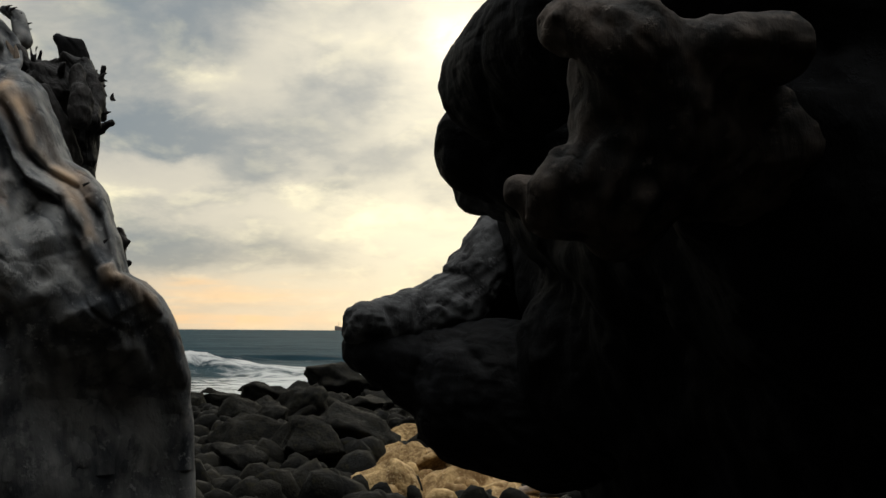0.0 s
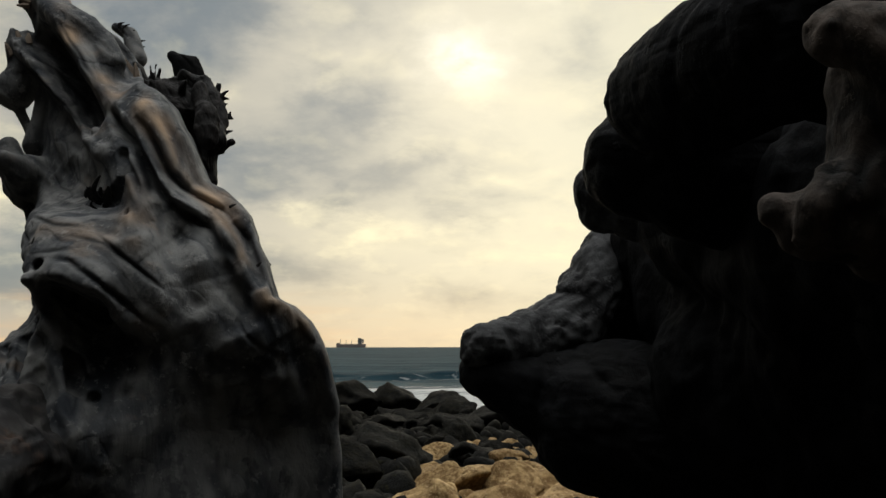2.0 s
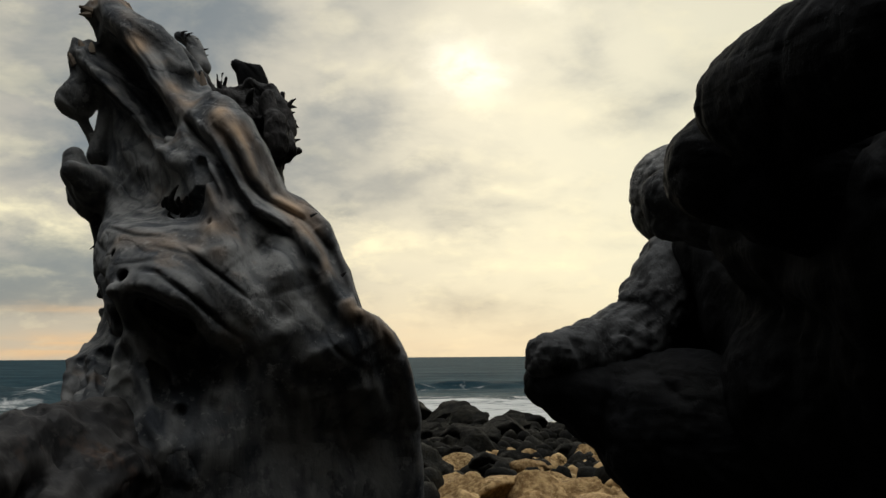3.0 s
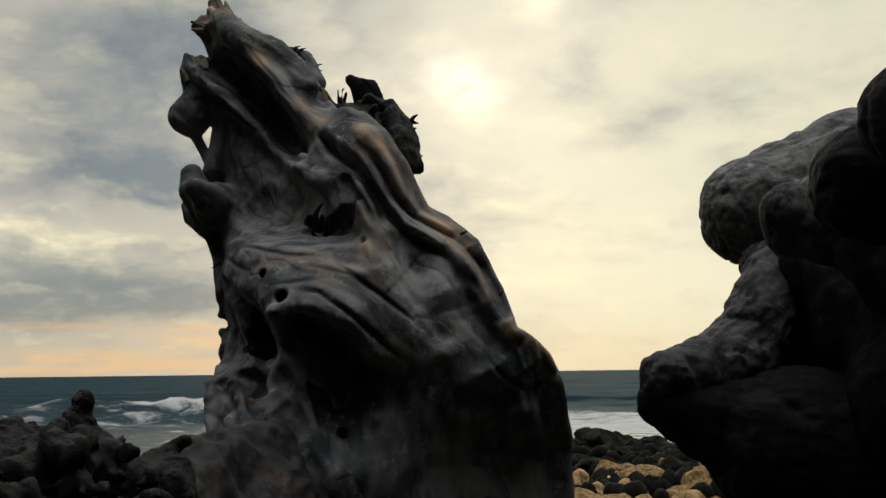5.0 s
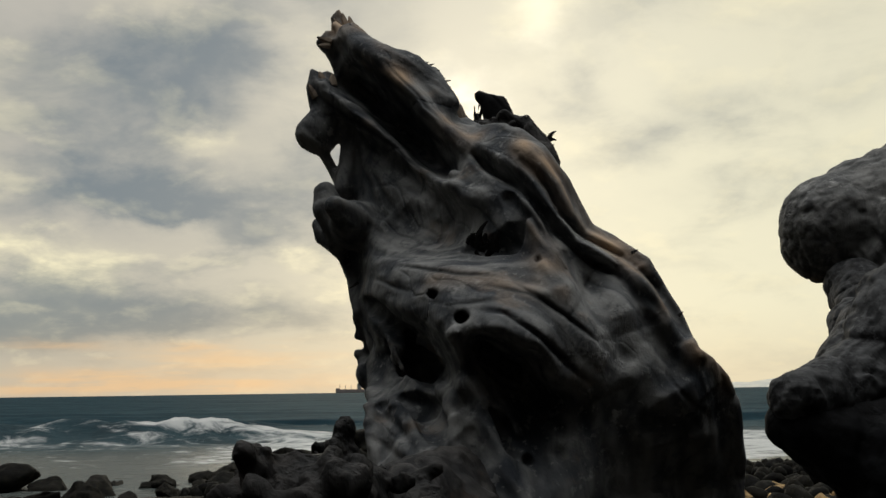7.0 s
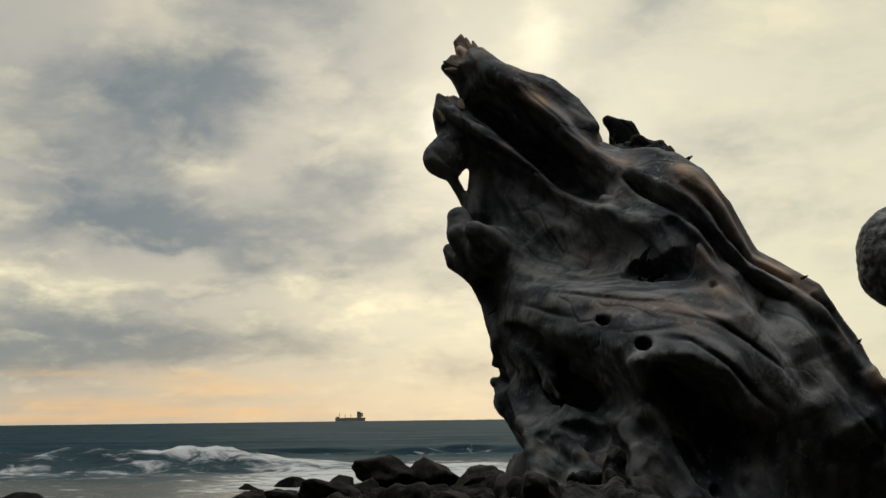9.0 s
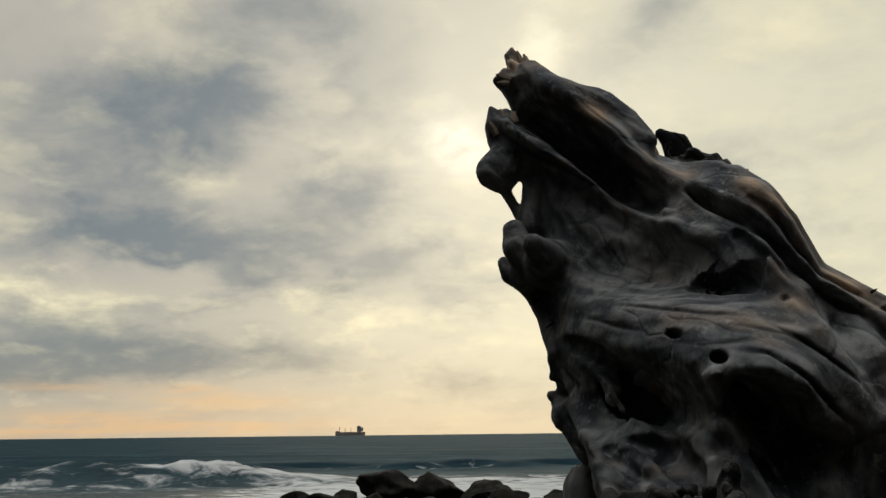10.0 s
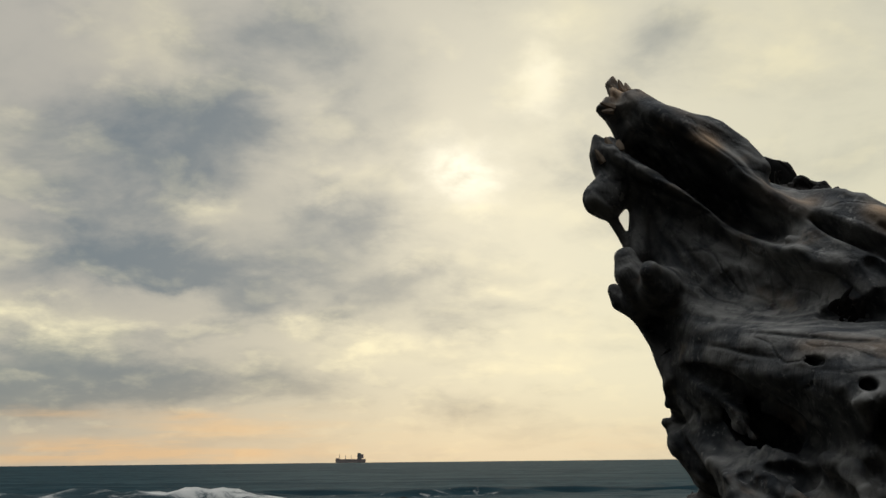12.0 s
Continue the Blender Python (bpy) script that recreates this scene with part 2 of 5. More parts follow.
def water_material():
    mat, shader, tools = material("sea_water", 0.12)
    add, put, m, vec, tex, mix, ramp = tools
    co = add("ShaderNodeTexCoord").outputs["Object"]
    sep = add("ShaderNodeSeparateXYZ")
    put(sep.inputs[0], co)
    x, y, z = sep.outputs
    ripple = tex(vec(m("MULTIPLY", x, 0.35), y, 0.0), 1.6, 6.0, 0.62)
    swell = tex(vec(m("MULTIPLY", x, 0.12), m("MULTIPLY", y, 0.6), 0.0), 0.12, 3.0, 0.5)
    streak = tex(vec(m("MULTIPLY", x, 0.02), m("MULTIPLY", y, 0.10), 3.0), 1.0, 5.0, 0.6)
    lace = tex(vec(m("MULTIPLY", x, 0.55), m("MULTIPLY", y, 0.9), 0.0), 1.3, 8.0, 0.68, 0.9)
    # the shallows carry sand and the sky's sheen, deep water is dark blue-green
    shoal = ramp(y, 24.0, 36.0, 1.0, 0.0)
    put(shader.inputs["Base Color"], mix(shoal, (0.010, 0.026, 0.034, 1), (0.10, 0.10, 0.085, 1)))
    put(shader.inputs["Roughness"], ramp(y, 20.0, 60.0, 0.22, 0.5))
    put(shader.inputs["Specular IOR Level"], ramp(y, 22.0, 40.0, 0.5, 0.14))
    put(shader.inputs["IOR"], 1.33)
    bump(tools, shader, m("ADD", m("MULTIPLY", ripple, 0.35), m("MULTIPLY", swell, 0.8)), 1.0, 0.30)
    foam = add("ShaderNodeBsdfPrincipled")
    put(foam.inputs["Base Color"], mix(lace, (0.26, 0.29, 0.30, 1), (0.70, 0.69, 0.66, 1)))
    put(foam.inputs["Roughness"], 0.9)
    layer = add("ShaderNodeAttribute")
    layer.attribute_name = "foam"
    amount = ramp(m("ADD", layer.outputs["Fac"], m("MULTIPLY", m("SUBTRACT", lace, 0.5), 2.4)), 0.36, 0.92)
    blend = add("ShaderNodeMixShader")
    deep = add("ShaderNodeBsdfDiffuse")
    tone = mix(ramp(streak, 0.36, 0.64), (0.010, 0.032, 0.045, 1), (0.034, 0.070, 0.084, 1))
    tone = mix(m("MULTIPLY", ramp(ripple, 0.42, 0.62), 0.5), tone, (0.008, 0.020, 0.027, 1))
    put(deep.inputs[0], mix(m("MULTIPLY", shoal, 0.5), tone, (0.08, 0.085, 0.075, 1)))
    body = add("ShaderNodeMixShader")
    put(body.inputs[0], ramp(y, 22.0, 40.0, 0.5, 0.22)), put(body.inputs[1], deep.outputs[0]), put(body.inputs[2], shader.outputs[0])
    put(blend.inputs[0], amount), put(blend.inputs[1], body.outputs[0]), put(blend.inputs[2], foam.outputs[0])
    out = [n for n in mat.node_tree.nodes if n.bl_idname == "ShaderNodeOutputMaterial"][0]
    put(out.inputs[0], blend.outputs[0])
    return mat


water = water_material()


def paint(name, colour, rough=0.6):
    mat, shader, tools = material(name, rough)
    add, put, m, vec, tex, mix, ramp = tools
    n = tex(add("ShaderNodeTexCoord").outputs["Object"], 0.3, 4.0)
    put(shader.inputs["Base Color"], mix(n, colour, tuple(c * 0.7 for c in colour[:3]) + (1,)))
    return mat


# ---- carving tools: solids blended from limbs, meshed on a grid ----
def lattice(ix, iy, iz, seed):
    h = (ix.astype(np.int64) * 374761393 + iy.astype(np.int64) * 668265263 + iz.astype(np.int64) * 2147483647 + seed * 974634777) & 0xFFFFFFFF
    h = ((h ^ (h >> 13)) * 1274126177) & 0xFFFFFFFF
    return ((h ^ (h >> 16)) & 0xFFFF).astype(np.float32) / 32768.0 - 1.0


def smooth_noise(p, seed=0):
    """Value noise in -1..1 at the points p (n, 3)."""
    i = np.floor(p).astype(np.int64)
    f = (p - i).astype(np.float32)
    f = f * f * (3 - 2 * f)
    total = 0.0
    for dx in (0, 1):
        for dy in (0, 1):
            for dz in (0, 1):
                w = (f[:, 0] if dx else 1 - f[:, 0]) * (f[:, 1] if dy else 1 - f[:, 1]) * (f[:, 2] if dz else 1 - f[:, 2])
                total = total + w * lattice(i[:, 0] + dx, i[:, 1] + dy, i[:, 2] + dz, seed)
    return total


class Face:
    """A broad carved front over the x, z plane: bands give its depth, a rim its outline, checks its cracks."""

    def __init__(self, low, high, step=0.0022, soft=0.009):
        self.low, self.high, self.step, self.soft = low, high, step, soft
        self.outline, self.bands, self.checks, self.steps, self.softs, self.worn = [], [], [], [], {}, []

    def rim(self, points):
        self.outline += points
        self.bands.append(points)

    def band(self, points, soft=0.009):
        self.bands.append(points)
        self.softs[id(points)] = soft

    def check(self, points, width, depth):
        """A crack or groove (depth above 0) or a rib (below 0) along a line."""
        self.checks.append((points, width, depth))

    def drop(self, points, depth, width, fall):
        """An edge: the surface to the right of the line drops back by depth, and comes up again within fall."""
        self.steps.append((points, depth, width, fall))

    def apart(self, q, a, b):
        d = np.array((b[0] - a[0], b[1] - a[1]))
        r = q - np.array(a[:2])
        t = np.clip(r @ d / max(float(d @ d), 1e-12), 0, 1)
        return np.sqrt(((r - t[:, None] * d) ** 2).sum(1)), t

    def finish(self):
        xs, zs = (np.arange(lo, hi, self.step) for lo, hi in zip(self.low, self.high))
        gx, gz = np.meshgrid(xs, zs, indexing="ij")
        q = np.stack([gx.ravel(), gz.ravel()], 1)
        q = q + 0.0018 * np.stack([smooth_noise(np.stack([q[:, 0] * 30, q[:, 1] * 30, 0 * q[:, 0] + k], 1), 140 + k) for k in (0, 1)], 1)
        total, weight = np.zeros(len(q)), np.zeros(len(q))
        for line in self.bands:
            best, depth = np.full(len(q), 9.0), np.zeros(len(q))
            for a, b in zip(line[:-1], line[1:]):
                d, t = self.apart(q, a, b)
                closer = d < best
                best[closer] = d[closer]
                depth[closer] = (a[2] + (b[2] - a[2]) * t)[closer]
            soft = self.softs[id(line)] if id(line) in self.softs else self.soft
            w = 1.0 / (best ** 2 + soft ** 2) ** 1.7
            total += w * depth
            weight += w
        front = total / weight
        total, weight = np.zeros(len(q)), np.zeros(len(q))
        ring = self.outline + self.outline[:1]
        inside, edge = np.zeros(len(q), bool), np.full(len(q), 9.0)
        for a, b in zip(ring[:-1], ring[1:]):
            d, t = self.apart(q, a, b)
            edge = np.minimum(edge, d)
            w = 1.0 / (d ** 2 + 0.05 ** 2)
            total += w * (a[2] + (b[2] - a[2]) * t)
            weight += w
            if a[1] != b[1]:
                cross = ((a[1] > q[:, 1]) != (b[1] > q[:, 1])) & (q[:, 0] < (b[0] - a[0]) * (q[:, 1] - a[1]) / (b[1] - a[1]) + a[0])
                inside ^= cross
        cracks = np.zeros(len(q))
        for line, width, depth in self.checks:
            best, along = np.full(len(q), 9.0), np.zeros(len(q))
            for i, (a, b) in enumerate(zip(line[:-1], line[1:])):
                d, t = self.apart(q, a, b)
                closer = d < best
                best[closer] = d[closer]
                along[closer] = (i + t[closer]) / (len(line) - 1)
            front += depth * np.exp(-(best / width) ** 2) * np.clip(4 * along * (1 - along) + 0.25, 0, 1)
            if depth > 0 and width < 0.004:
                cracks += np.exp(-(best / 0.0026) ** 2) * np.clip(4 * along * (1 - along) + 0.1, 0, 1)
        for line, depth, width, fall in self.steps:
            best, along, hand = np.full(len(q), 9.0), np.zeros(len(q)), np.zeros(len(q))
            for i, (a, b) in enumerate(zip(line[:-1], line[1:])):
                d, t = self.apart(q, a, b)
                closer = d < best
                best[closer] = d[closer]
                along[closer] = (i + t[closer]) / (len(line) - 1)
                hand[closer] = ((b[1] - a[1]) * (q[:, 0] - a[0]) - (b[0] - a[0]) * (q[:, 1] - a[1]))[closer]
            s = best * np.sign(hand)
            front += depth * 0.5 * (1 + np.tanh(s / width)) * np.exp(-(np.maximum(s, 0) / fall) ** 2) * np.clip(5 * along * (1 - along), 0, 1)
        shape = gx.shape
        self.maps = [m.reshape(shape).astype(np.float32) for m in (front, np.where(inside, -edge, edge), total / weight, np.minimum(cracks, 1.0))]

    def at(self, p):
        u = np.clip((p[:, 0] - self.low[0]) / self.step, 0, self.maps[0].shape[0] - 1.001)
        v = np.clip((p[:, 2] - self.low[1]) / self.step, 0, self.maps[0].shape[1] - 1.001)
        i, j = u.astype(int), v.astype(int)
        f, g = u - i, v - j
        return [m[i, j] * (1 - f) * (1 - g) + m[i + 1, j] * f * (1 - g) + m[i, j + 1] * (1 - f) * g + m[i + 1, j + 1] * f * g for m in self.maps]

    def value(self, p):
        front, edge, back, _ = self.at(p)
        thick = 0.035 + 0.30 * np.clip((1.30 - p[:, 2]) / 0.4, 0, 1)

        def blunt(a, b, k):
            h = np.maximum(k - np.abs(a - b), 0) / k
            return np.maximum(a, b) + h * h * k * 0.25
        body = blunt((front - p[:, 1]) * 0.5, (p[:, 1] - np.maximum(back + thick, front + 0.035)) * 0.6, 0.012)
        return blunt(body, edge - 0.005 + 0.45 * np.maximum(p[:, 1] - back - 0.03, 0), 0.010).astype(np.float32)


class Solid:
    """A shape blended from tapering limbs; skin(p) gives extra depth to take away at the points p."""

    def __init__(self, skin=None, face=None):
        self.steps, self.skin, self.face = [], skin, face

    def add(self, limb, k):
        self.steps.append((1, limb, k))

    def cut(self, limb, k):
        self.steps.append((-1, limb, k))

    def limb(self, p, limb):
        best = None
        for (ax, ay, az, ra), (bx, by, bz, rb) in zip(limb[:-1], limb[1:]):
            d = np.array((bx - ax, by - ay, bz - az), np.float32)
            q = p - np.array((ax, ay, az), np.float32)
            t = np.clip(q @ d / max(float(d @ d), 1e-9), 0, 1)
            v = np.sqrt(((q - t[:, None] * d) ** 2).sum(1)) - (ra + (rb - ra) * t)
            best = v if best is None else np.minimum(best, v)
        return best

    def close(self, p, limb, margin):
        """Which of the points p lie in the limb's box."""
        q = np.array(limb, np.float32)
        lo, hi = (q[:, :3] - q[:, 3:]).min(0) - margin, (q[:, :3] + q[:, 3:]).max(0) + margin
        return np.flatnonzero(((p > lo) & (p < hi)).all(1))

    def value(self, p, fine=True):
        total = self.face.value(p) if self.face else np.full(len(p), 0.5, np.float32)
        for sign, limb, k in self.steps:
            near = self.close(p, limb, k + 0.05)
            if not len(near):
                continue
            v, t = self.limb(p[near], limb), total[near]
            if sign > 0:
                h = np.maximum(k - np.abs(t - v), 0) / k
                total[near] = np.minimum(t, v) - h * h * k * 0.25
            else:
                h = np.maximum(k - np.abs(t + v), 0) / k
                total[near] = np.maximum(t, -v) + h * h * k * 0.25
        if fine and self.skin:
            total = total + self.skin(p)
        return total

    def flow(self, p):
        """The way of the fibres at the points p: along the nearest limbs."""
        way = np.zeros((len(p), 3), np.float32)
        way[:, 2] = -1e-6
        for sign, limb, k in self.steps:
            if sign < 0:
                continue
            for i in range(len(limb) - 1):
                near = self.close(p, limb[i:i + 2], 0.03)
                if not len(near):
                    continue
                d = np.array(limb[i + 1][:3], np.float32) - np.array(limb[i][:3], np.float32)
                d /= max(float(np.linalg.norm(d)), 1e-6)
                if d[2] > 0:
                    d = -d
                w = np.exp(-np.clip(np.abs(self.limb(p[near], limb[i:i + 2])) / 0.010, 0, 60))
                way[near] += w[:, None] * d
        for line in self.face.bands if self.face else []:
            for a, b in zip(line[:-1], line[1:]):
                guide = [(a[0], a[2], a[1], 0.0), (b[0], b[2], b[1], 0.0)]
                near = self.close(p, guide, 0.09)
                if not len(near):
                    continue
                d = np.array(guide[1][:3], np.float32) - np.array(guide[0][:3], np.float32)
                d /= max(float(np.linalg.norm(d)), 1e-6)
                if d[2] > 0:
                    d = -d
                way[near] += np.exp(-self.limb(p[near], guide) / 0.014)[:, None] * d
        return way / np.maximum(np.linalg.norm(way, axis=1), 1e-9)[:, None]

    def box(self):
        pts = np.array([q for sign, limb, k in self.steps if sign > 0 for q in limb], np.float32)
        lo, hi = (pts[:, :3] - pts[:, 3:]).min(0) - 0.03, (pts[:, :3] + pts[:, 3:]).max(0) + 0.03
        if self.face:
            lo = np.minimum(lo, (self.face.low[0], 1.2, lo[2]))
            hi = np.maximum(hi, (self.face.high[0], 1.95, self.face.high[1]))
        return lo, hi

    def mesh(self, name, step, low=None, high=None, rounds=26, relief=0.0018, folds=0.08):
        """A smooth mesh of the surface by surface nets, worked out in a thin shell only."""
        lo, hi = self.box()
        if low is not None:
            lo[2] = max(lo[2], low)
        if high is not None:
            hi[2] = min(hi[2], high)
        ratio = 5
        nb = np.ceil((hi - lo) / (step * ratio)).astype(int) + 1
        n = nb * ratio + 1
        cx, cy, cz = np.meshgrid(*[np.arange(k + 1) for k in nb], indexing="ij")
        cp = np.stack([cx.ravel(), cy.ravel(), cz.ravel()], 1).astype(np.float32) * step * ratio + lo
        coarse = self.value(cp, False).reshape(cx.shape)
        near = np.abs(coarse) < step * ratio * 1.75 + 0.018
        grid = np.repeat(np.repeat(np.repeat(np.sign(coarse[:-1, :-1, :-1]) * 0.1, ratio, 0), ratio, 1), ratio, 2).astype(np.float32)
        box_near = np.zeros(tuple(nb), bool)
        for dx in (0, 1):
            for dy in (0, 1):
                for dz in (0, 1):
                    box_near |= near[dx:dx + nb[0], dy:dy + nb[1], dz:dz + nb[2]]
        grid = np.pad(grid, ((0, 1),) * 3, mode="edge")
        mask = np.pad(np.repeat(np.repeat(np.repeat(box_near, ratio, 0), ratio, 1), ratio, 2), ((0, 1),) * 3, mode="edge")
        ids = np.argwhere(mask)
        vals = np.empty(len(ids), np.float32)
        for s in range(0, len(ids), 200000):
            part_ids = ids[s:s + 200000]
            vals[s:s + 200000] = self.value(part_ids.astype(np.float32) * step + lo)
        grid[mask] = vals
        inside = grid < 0
        # vertices: one in each cell that the surface crosses
        total = np.zeros(tuple(np.array(grid.shape) - 1), np.int8)
        corners = [(a, b, c) for a in (0, 1) for b in (0, 1) for c in (0, 1)]
        X, Y, Z = total.shape
        for a, b, c in corners:
            total += inside[a:a + X, b:b + Y, c:c + Z]
        cells = np.argwhere((total > 0) & (total < 8))
        index = np.full(total.shape, -1, np.int64)
        index[cells[:, 0], cells[:, 1], cells[:, 2]] = np.arange(len(cells))
        acc, cnt = np.zeros((len(cells), 3)), np.zeros(len(cells))
        for ca in corners:
            for axis in range(3):
                if ca[axis]:
                    continue
                cb = list(ca)
                cb[axis] = 1
                va = grid[cells[:, 0] + ca[0], cells[:, 1] + ca[1], cells[:, 2] + ca[2]]
                vb = grid[cells[:, 0] + cb[0], cells[:, 1] + cb[1], cells[:, 2] + cb[2]]
                cross = (va < 0) != (vb < 0)
                t = np.where(cross, va / np.where(cross, va - vb, 1), 0)
                point = np.tile(np.array(ca, float), (len(cells), 1))
                point[:, axis] += t
                acc += point * cross[:, None]
                cnt += cross
        verts = (cells + acc / cnt[:, None]) * step + lo
        quads = []
        for axis in range(3):
            u, w = (axis + 1) % 3, (axis + 2) % 3
            sl0, sl1 = [slice(None)] * 3, [slice(None)] * 3
            sl0[axis], sl1[axis] = slice(0, -1), slice(1, None)
            a, b = inside[tuple(sl0)], inside[tuple(sl1)]
            e = np.argwhere(a != b)
            e = e[(e[:, u] > 0) & (e[:, w] > 0) & (e[:, u] < grid.shape[u] - 1) & (e[:, w] < grid.shape[w] - 1)]
            flip = a[e[:, 0], e[:, 1], e[:, 2]]
            ring = []
            for du, dw in ((1, 1), (0, 1), (0, 0), (1, 0)):
                q = e.copy()
                q[:, u] -= du
                q[:, w] -= dw
                ring.append(index[q[:, 0], q[:, 1], q[:, 2]])
            ring = np.stack(ring, 1)
            ring[~flip] = ring[~flip][:, ::-1]
            quads.append(ring)
        quads = np.concatenate(quads)
        quads = quads[(quads >= 0).all(1)]
        grain = self.combed(verts.astype(np.float32), quads, rounds)
        normal = np.zeros((len(verts), 3))
        face = np.cross(verts[quads[:, 2]] - verts[quads[:, 0]], verts[quads[:, 3]] - verts[quads[:, 1]])
        for k in range(4):
            for c in range(3):
                normal[:, c] += np.bincount(quads[:, k], face[:, c], len(verts))
        normal /= np.maximum(np.linalg.norm(normal, axis=1), 1e-12)[:, None]
        fold = self.combed(verts.astype(np.float32), quads, rounds * 3, 30.0)
        crease = np.exp(-(fold / 0.07) ** 2) * np.clip(1.5 * smooth_noise(verts.astype(np.float32) * 8, 79) + 0.5, 0, 1)
        verts = verts + normal * (grain * relief + fold * relief * folds - crease * relief * 0.6)[:, None]
        grain = np.clip(grain - 0.8 * crease, -1.6, 1)
        me = bpy.data.meshes.new(name)
        me.vertices.add(len(verts))
        me.vertices.foreach_set("co", verts.astype(np.float32).ravel())
        me.loops.add(quads.size)
        me.loops.foreach_set("vertex_index", quads.astype(np.int32).ravel())
        me.polygons.add(len(quads))
        me.polygons.foreach_set("loop_start", np.arange(0, quads.size, 4, dtype=np.int32))
        me.polygons.foreach_set("use_smooth", np.ones(len(quads), bool))
        me.update(calc_edges=True)
        me.validate()
        layer = me.attributes.new("grain", "FLOAT", "POINT")
        layer.data.foreach_set("value", grain.astype(np.float32))
        if self.face:
            p = verts.astype(np.float32)
            patch = np.clip(0.55 + 0.9 * smooth_noise(p * 28, 91) + 0.35 * grain, 0, 1)
            worn = np.zeros(len(p), np.float32)
            for line, reach, amount in self.face.worn:
                worn = np.maximum(worn, amount * np.exp(-(self.limb(p, line) / reach) ** 2))
            layer = me.attributes.new("worn", "FLOAT", "POINT")
            layer.data.foreach_set("value", (worn * patch).astype(np.float32))
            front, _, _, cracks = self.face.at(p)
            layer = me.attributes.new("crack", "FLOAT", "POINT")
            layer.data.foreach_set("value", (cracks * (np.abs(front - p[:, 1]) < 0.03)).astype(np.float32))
        return me

    def combed(self, verts, quads, rounds, coarse=0.0):
        """Random values combed along the fibres, about -1..1: the wood's grain."""
        way = self.flow(verts)
        pairs = np.concatenate([quads[:, (0, 1)], quads[:, (1, 2)], quads[:, (2, 3)], quads[:, (3, 0)], quads[:, (0, 2)], quads[:, (1, 3)]])
        pairs = np.sort(pairs, 1)
        key = np.unique(pairs[:, 0] * np.int64(len(verts)) + pairs[:, 1])
        pairs = np.stack([key // len(verts), key % len(verts)], 1)
        d = verts[pairs[:, 1]] - verts[pairs[:, 0]]
        d /= np.maximum(np.linalg.norm(d, axis=1), 1e-9)[:, None]
        wa = np.abs((d * way[pairs[:, 0]]).sum(1)) ** 14 + 0.015
        wb = np.abs((d * way[pairs[:, 1]]).sum(1)) ** 14 + 0.015
        n = len(verts)
        rest = 0.5 + np.bincount(pairs[:, 0], wa, n) + np.bincount(pairs[:, 1], wb, n)
        g = smooth_noise(verts * coarse, 78) if coarse else np.random.RandomState(5).uniform(-1, 1, n) + 0.9 * smooth_noise(verts * 110, 77)
        for _ in range(rounds):
            g = (0.5 * g + np.bincount(pairs[:, 0], wa * g[pairs[:, 1]], n) + np.bincount(pairs[:, 1], wb * g[pairs[:, 0]], n)) / rest
        g -= g.mean()
        return np.clip(g / (1.8 * g.std()), -1, 1)


def part(name, data, mat, parent=None, label=""):
    """Links a mesh or bmesh as one object, under a thing if one is given."""
    if isinstance(data, bmesh.types.BMesh):
        me = bpy.data.meshes.new(name)
        data.to_mesh(me)
        data.free()
        data = me
    if not data.materials:
        data.materials.append(mat)
    ob = new(name, data)
    if parent:
        ob.parent = parent
        ob.matrix_parent_inverse = parent.matrix_basis.inverted()
    return tagged(ob, label)


def thing(name, at, label, category, group="", kind=""):
    ob = new(name)
    ob.matrix_basis = Matrix.Translation(at)
    ob.empty_display_size = 0.1
    return tagged(ob, label, category, group, kind)


def grain_skin(direction, seed, deep=0.006, lumps=0.010):
    """Fibres along a direction, with broad lumps and a few long checks."""
    g = np.array(direction, np.float32)
    g /= np.linalg.norm(g)

    def skin(p):
        w = p + 0.035 * np.stack([smooth_noise(p * 7 + k * 9.1, seed + k) for k in range(3)], 1)
        along = (w @ g)[:, None] * g
        q = (w - along) * 62 + along * 5
        r = (w - along) * 24 + along * 2.2
        fibre = smooth_noise(q, seed + 5)
        band = smooth_noise(r, seed + 6)
        check = np.maximum(0, 0.13 - np.abs(smooth_noise((w - along) * 17 + along * 1.3, seed + 7))) / 0.13
        return lumps * 0.15 * smooth_noise(p * 17, seed + 8) + deep * 0.35 * (0.4 * fibre + 0.6 * band) + deep * 0.9 * check * (smooth_noise(p * 5, seed + 9) > 0.1)
    return skin


def lump_skin(seed, size=0.012):
    def skin(p):
        crust = np.abs(smooth_noise(p * 34, seed + 3))
        return size * (smooth_noise(p * 9, seed) + 0.6 * smooth_noise(p * 21, seed + 1) + 0.25 * smooth_noise(p * 70, seed + 2) - 0.5 * crust + 0.2)
    return skin


def burl_skin(seed, size=0.012):
    """Burr wood: rounded nodules crowded between winding creases, with a fine crust."""
    def skin(p):
        w = p + 0.03 * np.stack([smooth_noise(p * 8 + k * 5.3, seed + k) for k in range(3)], 1)
        nodules = np.abs(smooth_noise(w * 15, seed + 3))
        creases = np.maximum(0, 0.16 - np.abs(smooth_noise(w * 6.5, seed + 4))) / 0.16
        pits = np.maximum(0, smooth_noise(p * 42, seed + 5) - 0.35)
        return size * (0.7 * smooth_noise(p * 7, seed) - 0.8 * nodules + 0.55 * creases ** 2 + 0.6 * pits + 0.16 * smooth_noise(p * 80, seed + 6) + 0.2)
    return skin


